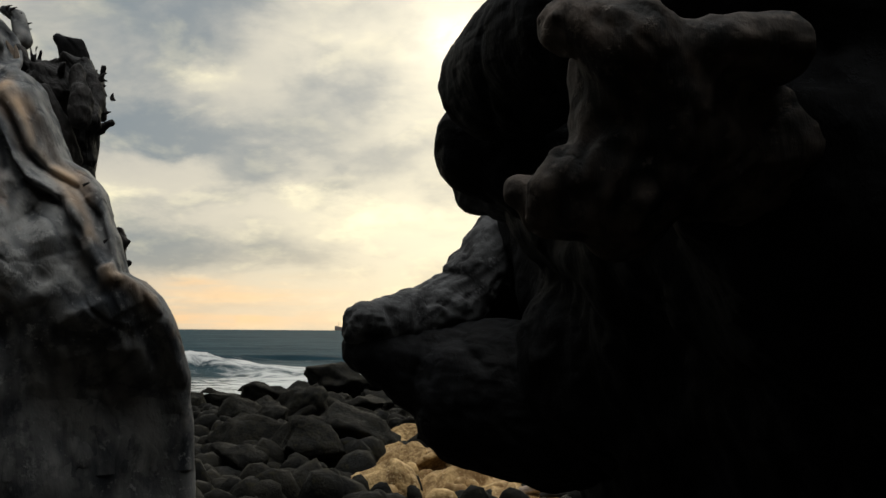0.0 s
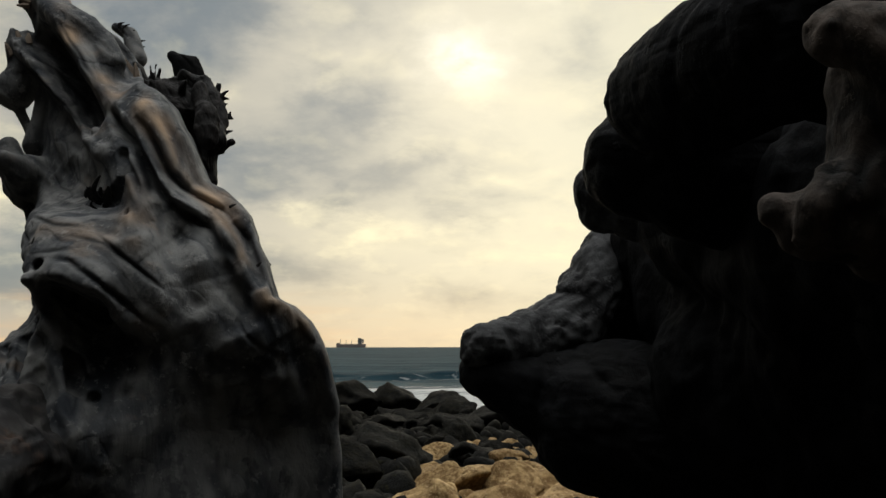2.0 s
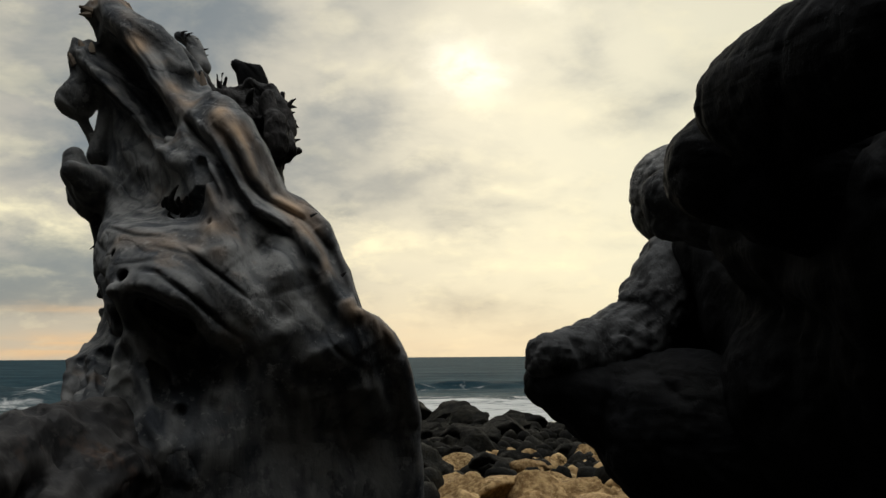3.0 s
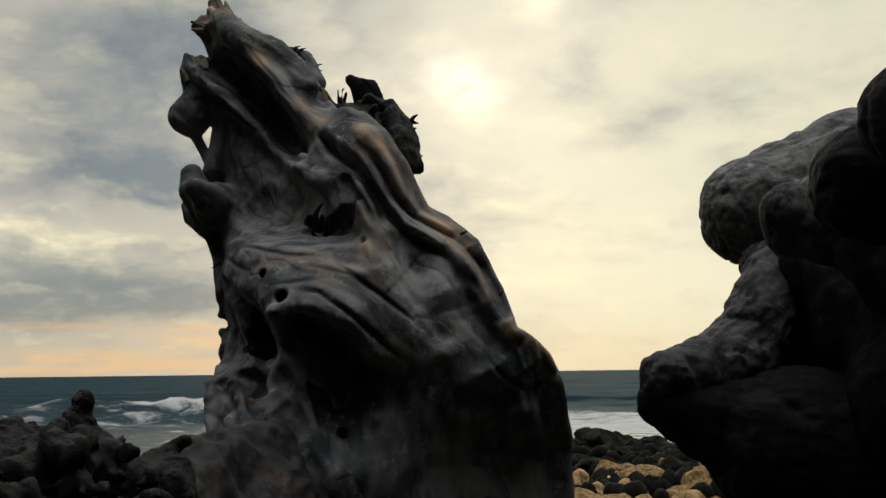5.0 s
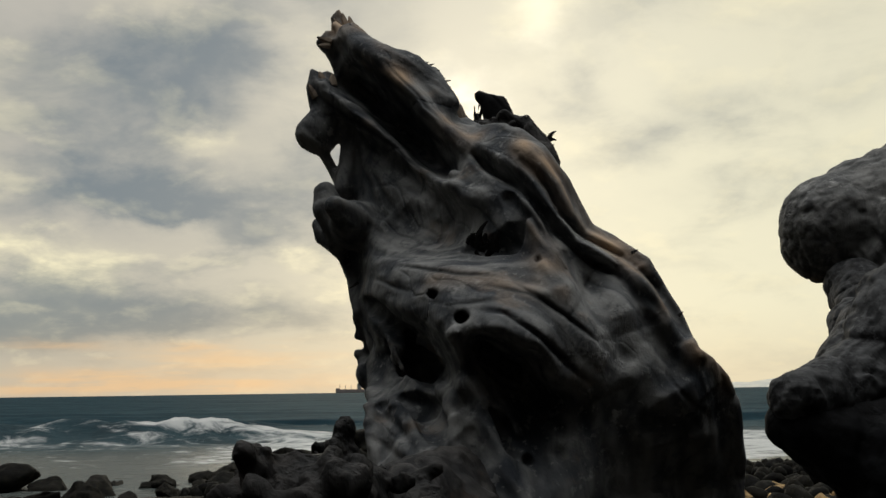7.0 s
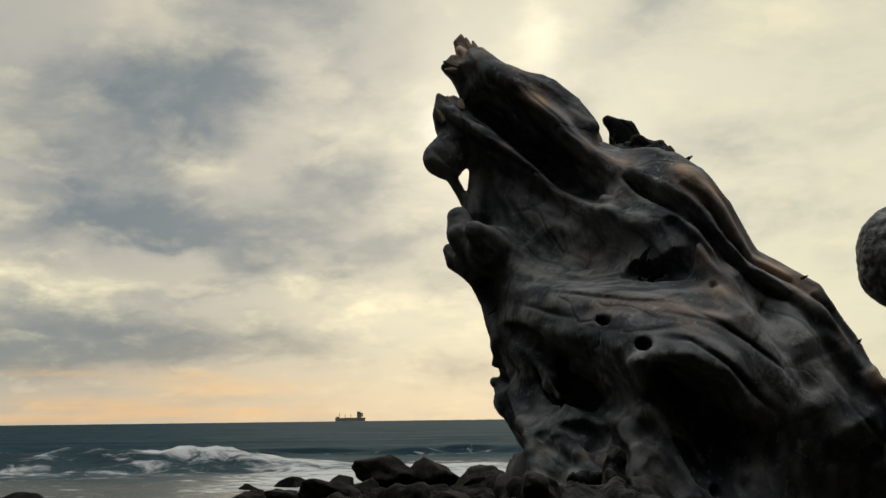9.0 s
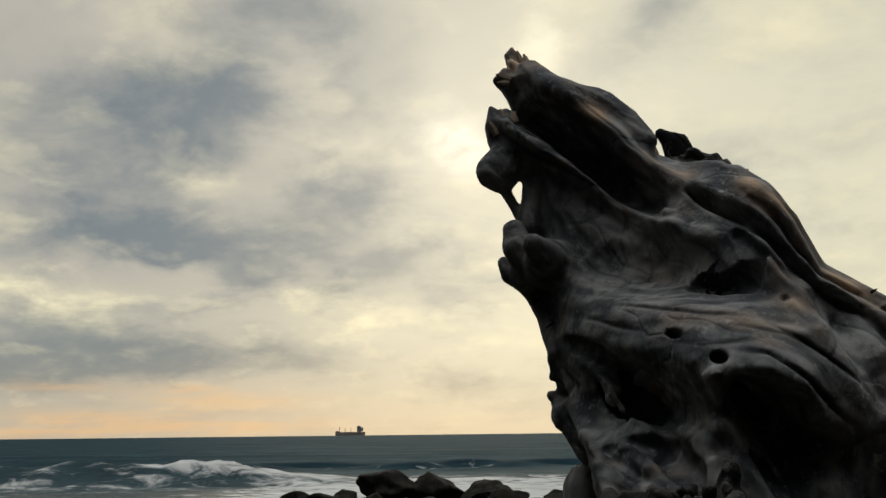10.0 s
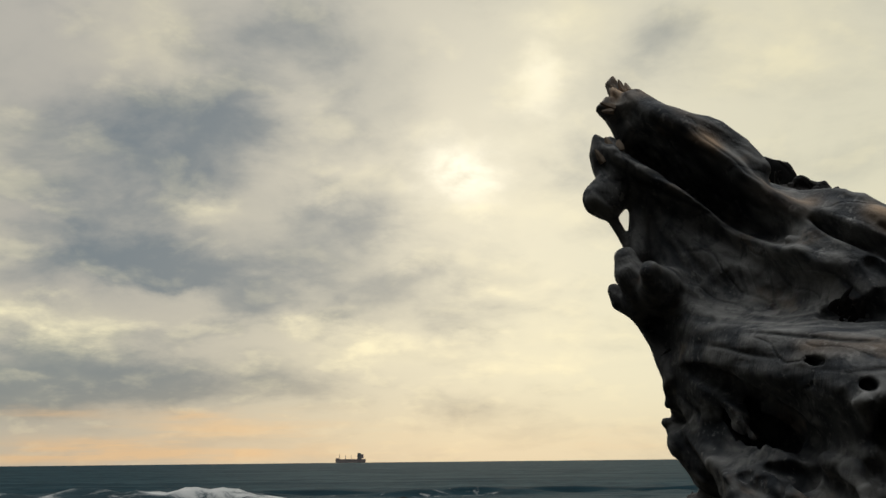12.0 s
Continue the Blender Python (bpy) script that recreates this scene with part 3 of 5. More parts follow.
def jagged_skin(seed, size=0.02):
    """Torn bark: sharp ridges at three sizes."""
    def skin(p):
        a = 1 - 2 * np.abs(smooth_noise(p * np.array((26, 26, 12), np.float32), seed))
        b = 1 - 2 * np.abs(smooth_noise(p * np.array((60, 60, 26), np.float32), seed + 1))
        c = smooth_noise(p * 130, seed + 2)
        return -size * (0.55 * a + 0.35 * b + 0.12 * c - 0.3)
    return skin


# ---- ground and sea ----
SEA = -0.65


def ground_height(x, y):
    """The shingle falls from the stumps to the waterline and climbs behind the camera to an unseen rise, added to block
    low light.
    """
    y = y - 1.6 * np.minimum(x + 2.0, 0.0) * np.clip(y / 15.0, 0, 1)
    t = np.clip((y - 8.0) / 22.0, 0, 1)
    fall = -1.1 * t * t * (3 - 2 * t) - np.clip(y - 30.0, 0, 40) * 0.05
    shade_bank = np.clip(-y - 2.2 + 0.25 * np.clip(x, -8, 12), 0, 7)
    return fall + 0.22 * shade_bank * shade_bank


def axis(near, far, step, growth):
    out, v, s = [0.0], 0.0, step
    while v < far:
        s = s if v < near else s * growth
        v += s
        out.append(v)
    return np.array(out)


def sheet(name, xs, ys, height):
    gx, gy = np.meshgrid(xs, ys, indexing="ij")
    gz = height(gx, gy)
    verts = np.stack([gx, gy, gz], -1).reshape(-1, 3)
    n, k = len(xs), len(ys)
    i = (np.arange(n - 1)[:, None] * k + np.arange(k - 1)[None, :]).ravel()
    faces = np.stack([i, i + k, i + k + 1, i + 1], 1)
    me = bpy.data.meshes.new(name)
    me.from_pydata(verts.tolist(), [], faces.tolist())
    me.polygons.foreach_set("use_smooth", np.ones(len(faces), bool))
    return me, verts


side = axis(8, 90, 0.25, 1.12)
xs = np.concatenate([-side[:0:-1], side])
ahead, behind = axis(30, 70, 0.25, 1.15), axis(6, 40, 0.3, 1.2)
ys = np.concatenate([-behind[:0:-1], ahead])


def rough_ground(x, y):
    p = np.stack([x.ravel(), y.ravel(), 0 * x.ravel()], 1)
    return ground_height(x, y) + (0.05 * smooth_noise(p * 1.7, 3) + 0.03 * smooth_noise(p * 4.1, 4)).reshape(x.shape)


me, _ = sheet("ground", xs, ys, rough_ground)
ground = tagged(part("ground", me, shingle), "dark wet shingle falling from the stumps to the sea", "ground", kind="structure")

# sea: swell, one breaker and foam in the shallows
near_y = 12.0 + np.arange(0, 60, 0.2)
far_y = near_y[-1] + np.cumsum(0.3 * 1.06 ** np.arange(125))
far_y = far_y[far_y < 4900]
wide = axis(45, 4000, 0.45, 1.1)
sx = np.concatenate([-wide[:0:-1], wide])


def crest_line(x):
    return 35.0 + 0.02 * x + 0.8 * smooth_noise(np.stack([x.ravel() * 0.06, 0 * x.ravel(), 0 * x.ravel()], 1), 23).reshape(x.shape)


def breaking(x):
    """How high the breaker stands along the shore."""
    return np.clip((-x - 3.0) / 6.0, 0.12, 1.0) * (0.92 + 0.05 * np.sin(x * 0.5) + 0.04 * np.sin(x * 1.3 + 1.0))


def swell(x, y):
    p = np.stack([x.ravel() * 0.12, y.ravel() * 0.35, 0 * x.ravel()], 1)
    n = smooth_noise(p, 21).reshape(x.shape)
    n2 = smooth_noise(p * 3.3, 22).reshape(x.shape)
    calm = np.clip((y - 26) / 20, 0.12, 1) * np.clip(300 / np.maximum(y, 1), 0, 1)
    d = y - crest_line(x)
    breaker = 0.78 * np.where(d < 0, np.exp(-(d / 1.1) ** 2), np.exp(-(d / 4.0) ** 2)) * breaking(x)
    d2 = d - 16 + 3 * n
    breaker = breaker + 0.30 * np.where(d2 < 0, np.exp(-(d2 / 1.3) ** 2), np.exp(-(d2 / 4.0) ** 2)) * np.clip(0.5 + n2, 0, 1)
    chop = smooth_noise(p * np.array((12.0, 5.0, 1.0)), 24).reshape(x.shape) + 0.6 * smooth_noise(p * np.array((30.0, 11.0, 1.0)), 25).reshape(x.shape)
    near = np.clip((75 - y) / 35, 0, 1)
    return SEA + calm * (0.12 * n + 0.07 * n2) + breaker + near * (0.022 + 0.13 * np.exp(-(d / 1.6) ** 2) * breaking(x)) * chop


me, verts = sheet("sea", sx, np.concatenate([near_y, far_y]), swell)
x, y = verts[:, 0], verts[:, 1]
d = y - crest_line(x)
torn = np.clip(0.5 + 1.6 * smooth_noise(np.stack([x * 0.33, 0 * x, 0 * x + 4], 1), 27), 0, 1)
surf = np.clip((x + 8.0) / 3.0, 0, 1)
foam = (0.24 * np.exp(-((y - 27) / 5.0) ** 4) + 0.42 * np.exp(-((d + 1.8) / 2.4) ** 2) * breaking(x) + 0.95 * torn * np.exp(-(np.where(d < 0.2, (d - 0.2) / 0.7, (d - 0.2) / 1.0)) ** 2) * breaking(x)
        + surf * 0.74 * np.exp(-((y - 32.0) / 8.5) ** 4) + 0.35 * torn * np.exp(-((d - 16) / 1.2) ** 2))
layer = me.attributes.new("foam", "FLOAT", "POINT")
layer.data.foreach_set("value", foam.astype(np.float32))
sea = tagged(part("sea", me, water), "grey-green evening sea with white surf", "sea", kind="structure")


# ---- the standing stump ----
def standing_stump():
    top = thing("driftwood_stump", (-0.62, 1.6, 0.0), "weathered grey driftwood stump leaning on the stony shore", "driftwood")
    face = Face((-1.0, 0.52), (-0.30, 1.60), 0.0018)
    # rim: landward side, splintered head, seaward side
    face.rim([(-0.820, 0.806, 1.380), (-0.835, 0.871, 1.450), (-0.839, 0.913, 1.480), (-0.852, 0.953, 1.610), (-0.871, 0.998, 1.690), (-0.871, 1.048, 1.660), (-0.885, 1.102, 1.690), (-0.900, 1.140, 1.710), (-0.911, 1.180, 1.730), (-0.911, 1.219, 1.740), (-0.909, 1.265, 1.745), (-0.904, 1.303, 1.745), (-0.908, 1.345, 1.745)])
    face.rim([(-0.931, 1.368, 1.740), (-0.948, 1.392, 1.740), (-0.954, 1.420, 1.740), (-0.948, 1.448, 1.742), (-0.934, 1.441, 1.742), (-0.923, 1.446, 1.745), (-0.904, 1.435, 1.750), (-0.917, 1.470, 1.755), (-0.926, 1.488, 1.752), (-0.939, 1.503, 1.750), (-0.926, 1.518, 1.752), (-0.914, 1.520, 1.760)])
    face.rim([(-0.921, 1.553, 1.780), (-0.910, 1.567, 1.785), (-0.897, 1.547, 1.782), (-0.885, 1.539, 1.782), (-0.870, 1.506, 1.750), (-0.840, 1.480, 1.710), (-0.792, 1.443, 1.670), (-0.752, 1.415, 1.685), (-0.722, 1.384, 1.700), (-0.704, 1.349, 1.670), (-0.683, 1.310, 1.585), (-0.652, 1.288, 1.510)])
    face.rim([(-0.628, 1.274, 1.485), (-0.606, 1.250, 1.465), (-0.589, 1.219, 1.452), (-0.576, 1.201, 1.447), (-0.562, 1.168, 1.442), (-0.547, 1.139, 1.442), (-0.521, 1.125, 1.445), (-0.502, 1.107, 1.420), (-0.483, 1.088, 1.395), (-0.468, 1.055, 1.382), (-0.453, 1.025, 1.370), (-0.445, 0.996, 1.360), (-0.437, 0.973, 1.352)])
    face.rim([(-0.414, 0.962, 1.370), (-0.395, 0.941, 1.385), (-0.382, 0.915, 1.402), (-0.372, 0.880, 1.420), (-0.364, 0.836, 1.445), (-0.363, 0.776, 1.462), (-0.355, 0.50, 1.47), (-0.84, 0.50, 1.40)])
    # broad bands of the head and the deep groove between them
    face.band([(-0.903, 1.521, 1.741), (-0.855, 1.455, 1.674), (-0.801, 1.386, 1.595), (-0.758, 1.329, 1.562), (-0.723, 1.285, 1.530), (-0.688, 1.245, 1.480)], 0.020)
    face.band([(-0.830, 1.459, 1.682), (-0.782, 1.411, 1.632), (-0.745, 1.363, 1.608), (-0.717, 1.326, 1.610), (-0.688, 1.284, 1.552)], 0.020)
    face.band([(-0.883, 1.450, 1.696), (-0.830, 1.380, 1.627), (-0.785, 1.315, 1.590), (-0.740, 1.256, 1.536), (-0.708, 1.229, 1.487)], 0.020)
    face.band([(-0.920, 1.488, 1.730), (-0.897, 1.444, 1.712)], 0.020)
    face.band([(-0.873, 1.433, 1.770), (-0.834, 1.383, 1.761), (-0.791, 1.321, 1.731), (-0.751, 1.268, 1.684), (-0.726, 1.245, 1.636)], 0.020)
    face.band([(-0.935, 1.426, 1.712), (-0.886, 1.373, 1.648), (-0.835, 1.313, 1.590), (-0.782, 1.252, 1.550), (-0.737, 1.205, 1.481), (-0.698, 1.181, 1.444), (-0.664, 1.171, 1.435)], 0.020)
    face.band([(-0.928, 1.382, 1.707), (-0.874, 1.336, 1.674), (-0.819, 1.269, 1.597), (-0.774, 1.216, 1.547), (-0.734, 1.189, 1.503)], 0.020)
    # smooth hollow
    face.band([(-0.877, 1.292, 1.702), (-0.837, 1.232, 1.632), (-0.795, 1.195, 1.616), (-0.745, 1.171, 1.603), (-0.702, 1.168, 1.544), (-0.679, 1.175, 1.515)], 0.040)
    face.band([(-0.869, 1.230, 1.659), (-0.837, 1.170, 1.617), (-0.785, 1.142, 1.578), (-0.726, 1.125, 1.524)], 0.040)
    face.band([(-0.892, 1.139, 1.700), (-0.825, 1.107, 1.517), (-0.773, 1.099, 1.446), (-0.721, 1.090, 1.399), (-0.674, 1.084, 1.384), (-0.638, 1.081, 1.371)], 0.040)
    # seaward ridge, its folds and the dark lobe beyond
    face.band([(-0.669, 1.274, 1.490), (-0.628, 1.242, 1.425), (-0.604, 1.202, 1.406), (-0.585, 1.164, 1.385), (-0.557, 1.128, 1.406), (-0.517, 1.100, 1.380), (-0.494, 1.064, 1.334), (-0.472, 1.015, 1.322), (-0.455, 0.974, 1.352)], 0.020)
    face.band([(-0.691, 1.236, 1.490), (-0.662, 1.206, 1.454), (-0.627, 1.175, 1.430), (-0.605, 1.143, 1.418), (-0.593, 1.105, 1.394), (-0.570, 1.067, 1.354)], 0.020)
    face.band([(-0.669, 1.238, 1.450), (-0.627, 1.194, 1.403), (-0.599, 1.159, 1.387), (-0.579, 1.116, 1.370), (-0.548, 1.077, 1.333), (-0.520, 1.020, 1.289), (-0.504, 0.961, 1.319)], 0.020)
    face.band([(-0.613, 1.201, 1.420), (-0.583, 1.153, 1.422), (-0.562, 1.122, 1.417), (-0.522, 1.093, 1.389), (-0.498, 1.052, 1.341), (-0.479, 1.001, 1.326), (-0.466, 0.968, 1.353)], 0.020)
    face.band([(-0.633, 1.155, 1.378), (-0.619, 1.119, 1.370), (-0.609, 1.085, 1.349), (-0.598, 1.049, 1.311)], 0.020)
    face.band([(-0.567, 1.050, 1.317), (-0.539, 0.999, 1.287), (-0.515, 0.936, 1.333), (-0.502, 0.863, 1.364), (-0.497, 0.801, 1.392)], 0.035)
    face.band([(-0.475, 0.923, 1.343), (-0.448, 0.873, 1.383), (-0.437, 0.795, 1.438)], 0.035)
    # front face: band, brow and the hollow below it
    face.band([(-0.811, 1.075, 1.468), (-0.761, 1.075, 1.392), (-0.704, 1.064, 1.330), (-0.655, 1.057, 1.334), (-0.603, 1.024, 1.287), (-0.566, 0.977, 1.293), (-0.543, 0.924, 1.343), (-0.539, 0.862, 1.369), (-0.542, 0.802, 1.380)], 0.042)
    face.band([(-0.813, 1.046, 1.479), (-0.745, 1.041, 1.350), (-0.690, 1.023, 1.293), (-0.640, 1.000, 1.280), (-0.605, 0.953, 1.298), (-0.586, 0.887, 1.336), (-0.586, 0.805, 1.323)], 0.042)
    face.band([(-0.677, 0.991, 1.268), (-0.641, 0.976, 1.278), (-0.614, 0.944, 1.301)], 0.014)
    face.band([(-0.681, 0.970, 1.335), (-0.655, 0.952, 1.373), (-0.628, 0.928, 1.385), (-0.608, 0.899, 1.349)], 0.014)
    face.band([(-0.708, 0.981, 1.268), (-0.699, 0.944, 1.265), (-0.702, 0.902, 1.263), (-0.692, 0.855, 1.270), (-0.668, 0.809, 1.253)], 0.042)
    face.band([(-0.668, 0.901, 1.344), (-0.639, 0.869, 1.327), (-0.628, 0.817, 1.280)], 0.042)
    # landward cavity and the columns round it
    face.band([(-0.848, 1.058, 1.586), (-0.790, 1.035, 1.444), (-0.744, 1.015, 1.347)], 0.020)
    face.band([(-0.828, 1.027, 1.567), (-0.785, 1.008, 1.522), (-0.758, 0.979, 1.510), (-0.734, 0.951, 1.450)], 0.020)
    face.band([(-0.863, 0.997, 1.676), (-0.827, 0.959, 1.597), (-0.776, 0.933, 1.462), (-0.736, 0.928, 1.367)], 0.020)
    face.band([(-0.810, 0.914, 1.468), (-0.789, 0.875, 1.389), (-0.770, 0.846, 1.329), (-0.740, 0.817, 1.302), (-0.716, 0.804, 1.291)], 0.020)
    face.band([(-0.761, 0.913, 1.412), (-0.751, 0.887, 1.384), (-0.736, 0.870, 1.345)], 0.020)
    face.band([(-0.727, 0.994, 1.307), (-0.720, 0.964, 1.319), (-0.715, 0.939, 1.317)], 0.020)
    # crisp edges of plates, shelves and folds
    face.drop([(-0.897, 1.457), (-0.870, 1.440), (-0.827, 1.395), (-0.781, 1.333), (-0.743, 1.280), (-0.707, 1.221)], 0.075, 0.003, 0.040)  # drop from the main ridge into the long groove
    face.drop([(-0.938, 1.369), (-0.895, 1.360), (-0.845, 1.319), (-0.796, 1.271), (-0.748, 1.213), (-0.715, 1.181), (-0.682, 1.162)], 0.060, 0.005, 0.095)  # second plate over the smooth hollow
    face.drop([(-0.613, 1.097), (-0.637, 1.084), (-0.695, 1.084), (-0.743, 1.095), (-0.821, 1.115), (-0.877, 1.113)], 0.026, 0.007, 0.060)  # shelf under the hollow
    face.drop([(-0.712, 0.998), (-0.673, 0.989), (-0.641, 0.969), (-0.623, 0.952)], 0.048, 0.005, 0.048)  # brow over the dark hollow
    face.drop([(-0.537, 0.940), (-0.555, 0.979), (-0.568, 1.020), (-0.578, 1.056), (-0.592, 1.100)], 0.026, 0.010, 0.110)  # dark lobe behind the front
    face.drop([(-0.595, 1.106), (-0.546, 1.085), (-0.506, 1.045), (-0.474, 0.995), (-0.444, 0.939)], 0.030, 0.005, 0.070)  # seaward ridge over the lobe
    face.drop([(-0.740, 0.944), (-0.757, 0.982), (-0.778, 1.016), (-0.817, 1.048), (-0.868, 1.068)], -0.020, 0.006, 0.050)  # rim of the landward hollow
    # grooves, ribs and long checks
    face.check([(-0.689, 1.247), (-0.647, 1.203), (-0.617, 1.164), (-0.597, 1.124), (-0.567, 1.096), (-0.525, 1.073), (-0.487, 1.029), (-0.460, 0.983)], 0.0065, 0.026)
    face.check([(-0.636, 1.223), (-0.603, 1.184), (-0.586, 1.147), (-0.558, 1.120), (-0.515, 1.095), (-0.474, 1.052), (-0.447, 0.994)], 0.0060, 0.022)
    face.check([(-0.661, 1.223), (-0.624, 1.187), (-0.602, 1.151), (-0.577, 1.110), (-0.535, 1.088), (-0.496, 1.041), (-0.463, 0.990)], 0.0050, -0.010)
    face.check([(-0.647, 1.177), (-0.626, 1.140), (-0.612, 1.109)], 0.0035, 0.010)
    face.check([(-0.628, 1.168), (-0.611, 1.134), (-0.601, 1.108)], 0.0035, 0.008)
    face.check([(-0.700, 1.257), (-0.672, 1.224), (-0.638, 1.189)], 0.0080, 0.035)
    face.check([(-0.909, 1.527), (-0.848, 1.453), (-0.800, 1.386), (-0.753, 1.327), (-0.707, 1.281)], 0.0140, -0.014)
    face.check([(-0.698, 1.317), (-0.642, 1.275), (-0.606, 1.232), (-0.576, 1.175)], 0.0150, -0.012)
    face.check([(-0.924, 1.410), (-0.854, 1.369), (-0.797, 1.309), (-0.732, 1.223)], 0.0030, 0.010)
    face.check([(-0.937, 1.401), (-0.862, 1.338), (-0.801, 1.284), (-0.747, 1.222)], 0.0028, 0.009)
    face.check([(-0.859, 1.447), (-0.805, 1.372), (-0.757, 1.308), (-0.718, 1.260)], 0.0026, 0.006)
    face.check([(-0.826, 1.429), (-0.775, 1.360), (-0.731, 1.302)], 0.0024, 0.005)
    face.check([(-0.886, 1.471), (-0.824, 1.405), (-0.773, 1.343)], 0.0024, 0.006)
    face.check([(-0.803, 1.096), (-0.779, 1.090), (-0.727, 1.071), (-0.681, 1.065)], 0.0024, 0.007)
    face.check([(-0.839, 1.089), (-0.806, 1.069), (-0.780, 1.056)], 0.0026, 0.008)
    face.check([(-0.655, 1.055), (-0.620, 1.029), (-0.583, 1.000), (-0.561, 0.982)], 0.0024, 0.007)
    face.check([(-0.701, 1.023), (-0.670, 1.016), (-0.637, 0.992), (-0.605, 0.964), (-0.573, 0.936)], 0.0026, 0.008)
    face.check([(-0.773, 1.047), (-0.733, 1.028), (-0.704, 1.033), (-0.662, 1.035)], 0.0022, 0.004)
    face.check([(-0.691, 1.053), (-0.642, 1.041), (-0.602, 1.013)], 0.0020, 0.004)
    face.check([(-0.734, 0.981), (-0.724, 0.943), (-0.734, 0.902), (-0.730, 0.862), (-0.752, 0.835)], 0.0150, -0.020)
    face.check([(-0.704, 0.942), (-0.696, 0.902), (-0.675, 0.857), (-0.661, 0.814)], 0.0110, -0.012)
    face.check([(-0.828, 0.909), (-0.797, 0.881), (-0.763, 0.844)], 0.0060, 0.012)
    face.check([(-0.841, 0.873), (-0.803, 0.853), (-0.749, 0.838)], 0.0050, 0.010)
    face.check([(-0.651, 0.901), (-0.633, 0.856), (-0.636, 0.807)], 0.0120, 0.014)
    # worn tan stretches
    face.worn.append(([(-0.629, 1.445, 1.253, 0.0), (-0.594, 1.423, 1.202, 0.0), (-0.562, 1.417, 1.152, 0.0)], 0.020, 0.80))
    face.worn.append(([(-0.562, 1.417, 1.152, 0.0), (-0.524, 1.421, 1.115, 0.0), (-0.487, 1.373, 1.079, 0.0), (-0.460, 1.349, 1.017, 0.0), (-0.440, 1.340, 0.970, 0.0)], 0.018, 0.90))
    face.worn.append(([(-0.838, 1.677, 1.448, 0.0), (-0.795, 1.605, 1.392, 0.0)], 0.016, 0.80))
    face.worn.append(([(-0.598, 1.305, 1.047, 0.0), (-0.581, 1.275, 1.013, 0.0), (-0.565, 1.249, 0.978, 0.0)], 0.014, 1.00))
    face.worn.append(([(-0.727, 1.579, 1.317, 0.0), (-0.701, 1.529, 1.279, 0.0)], 0.020, 0.50))
    face.worn.append(([(-0.768, 1.297, 0.851, 0.0), (-0.753, 1.275, 0.834, 0.0)], 0.016, 1.00))
    face.worn.append(([(-0.632, 1.377, 1.125, 0.0), (-0.613, 1.353, 1.086, 0.0)], 0.022, 0.55))
    face.worn.append(([(-0.769, 1.402, 1.081, 0.0), (-0.692, 1.331, 1.066, 0.0), (-0.641, 1.331, 1.052, 0.0)], 0.022, 0.25))
    face.worn.append(([(-0.912, 1.783, 1.555, 0.0), (-0.893, 1.770, 1.528, 0.0), (-0.868, 1.745, 1.500, 0.0)], 0.030, 1.0))
    face.worn.append(([(-0.436, 1.352, 0.974, 0.0), (-0.414, 1.370, 0.960, 0.0), (-0.394, 1.388, 0.938, 0.0)], 0.014, 0.45))
    face.finish()
    smooth_side, rough_side = grain_skin((0.55, -0.35, -0.75), 40, 0.0022, 0.006), burl_skin(52, 0.015)

    def stump_skin(p):
        """Smooth weathered wood that turns to knobbly burr towards the landward foot."""
        where = np.clip((-0.69 - p[:, 0]) / 0.05, 0, 1) * np.clip((1.05 - p[:, 2]) / 0.06, 0, 1)
        skin = smooth_side(p)
        rough = where > 0
        skin[rough] += where[rough] * rough_side(p[rough])
        return skin

    body = Solid(stump_skin, face)
    # foot under the carved front
    body.add([(-0.66, 1.62, 0.0, 0.26), (-0.66, 1.62, 0.45, 0.22), (-0.64, 1.62, 0.70, 0.16)], 0.03)
    body.add([(-0.50, 1.56, 0.0, 0.20), (-0.50, 1.56, 0.45, 0.17), (-0.50, 1.55, 0.70, 0.11)], 0.03)
    # thick rounded top of the head's ridge
    body.add([(-0.883, 1.735, 1.511, 0.012), (-0.858, 1.690, 1.463, 0.016), (-0.822, 1.660, 1.437, 0.018), (-0.781, 1.645, 1.419, 0.018), (-0.748, 1.635, 1.392, 0.017), (-0.727, 1.620, 1.354, 0.016)], 0.030)
    # torn lump on the head's upper edge
    body.add([(-0.775, 1.765, 1.458, 0.009), (-0.752, 1.768, 1.446, 0.014), (-0.73, 1.74, 1.395, 0.016)], 0.008)
    # knobs of the landward rim
    body.add([(-0.880, 1.745, 1.325, 0.020), (-0.884, 1.740, 1.285, 0.021), (-0.892, 1.725, 1.245, 0.020)], 0.014)
    body.add([(-0.947, 1.745, 1.342, 0.027), (-0.935, 1.745, 1.336, 0.028)], 0.008)
    body.add([(-0.935, 1.745, 1.360, 0.020), (-0.895, 1.752, 1.362, 0.028), (-0.87, 1.755, 1.35, 0.024)], 0.020)
    body.add([(-0.932, 1.745, 1.318, 0.010), (-0.915, 1.745, 1.285, 0.008), (-0.900, 1.745, 1.262, 0.012)], 0.006)
    body.add([(-0.920, 1.690, 1.236, 0.016), (-0.913, 1.688, 1.208, 0.025), (-0.897, 1.690, 1.186, 0.029), (-0.875, 1.680, 1.180, 0.036)], 0.014)
    body.add([(-0.898, 1.622, 1.202, 0.015), (-0.880, 1.650, 1.190, 0.024)], 0.024)
    body.add([(-0.934, 1.725, 1.190, 0.010), (-0.926, 1.720, 1.172, 0.013), (-0.900, 1.705, 1.160, 0.022)], 0.010)
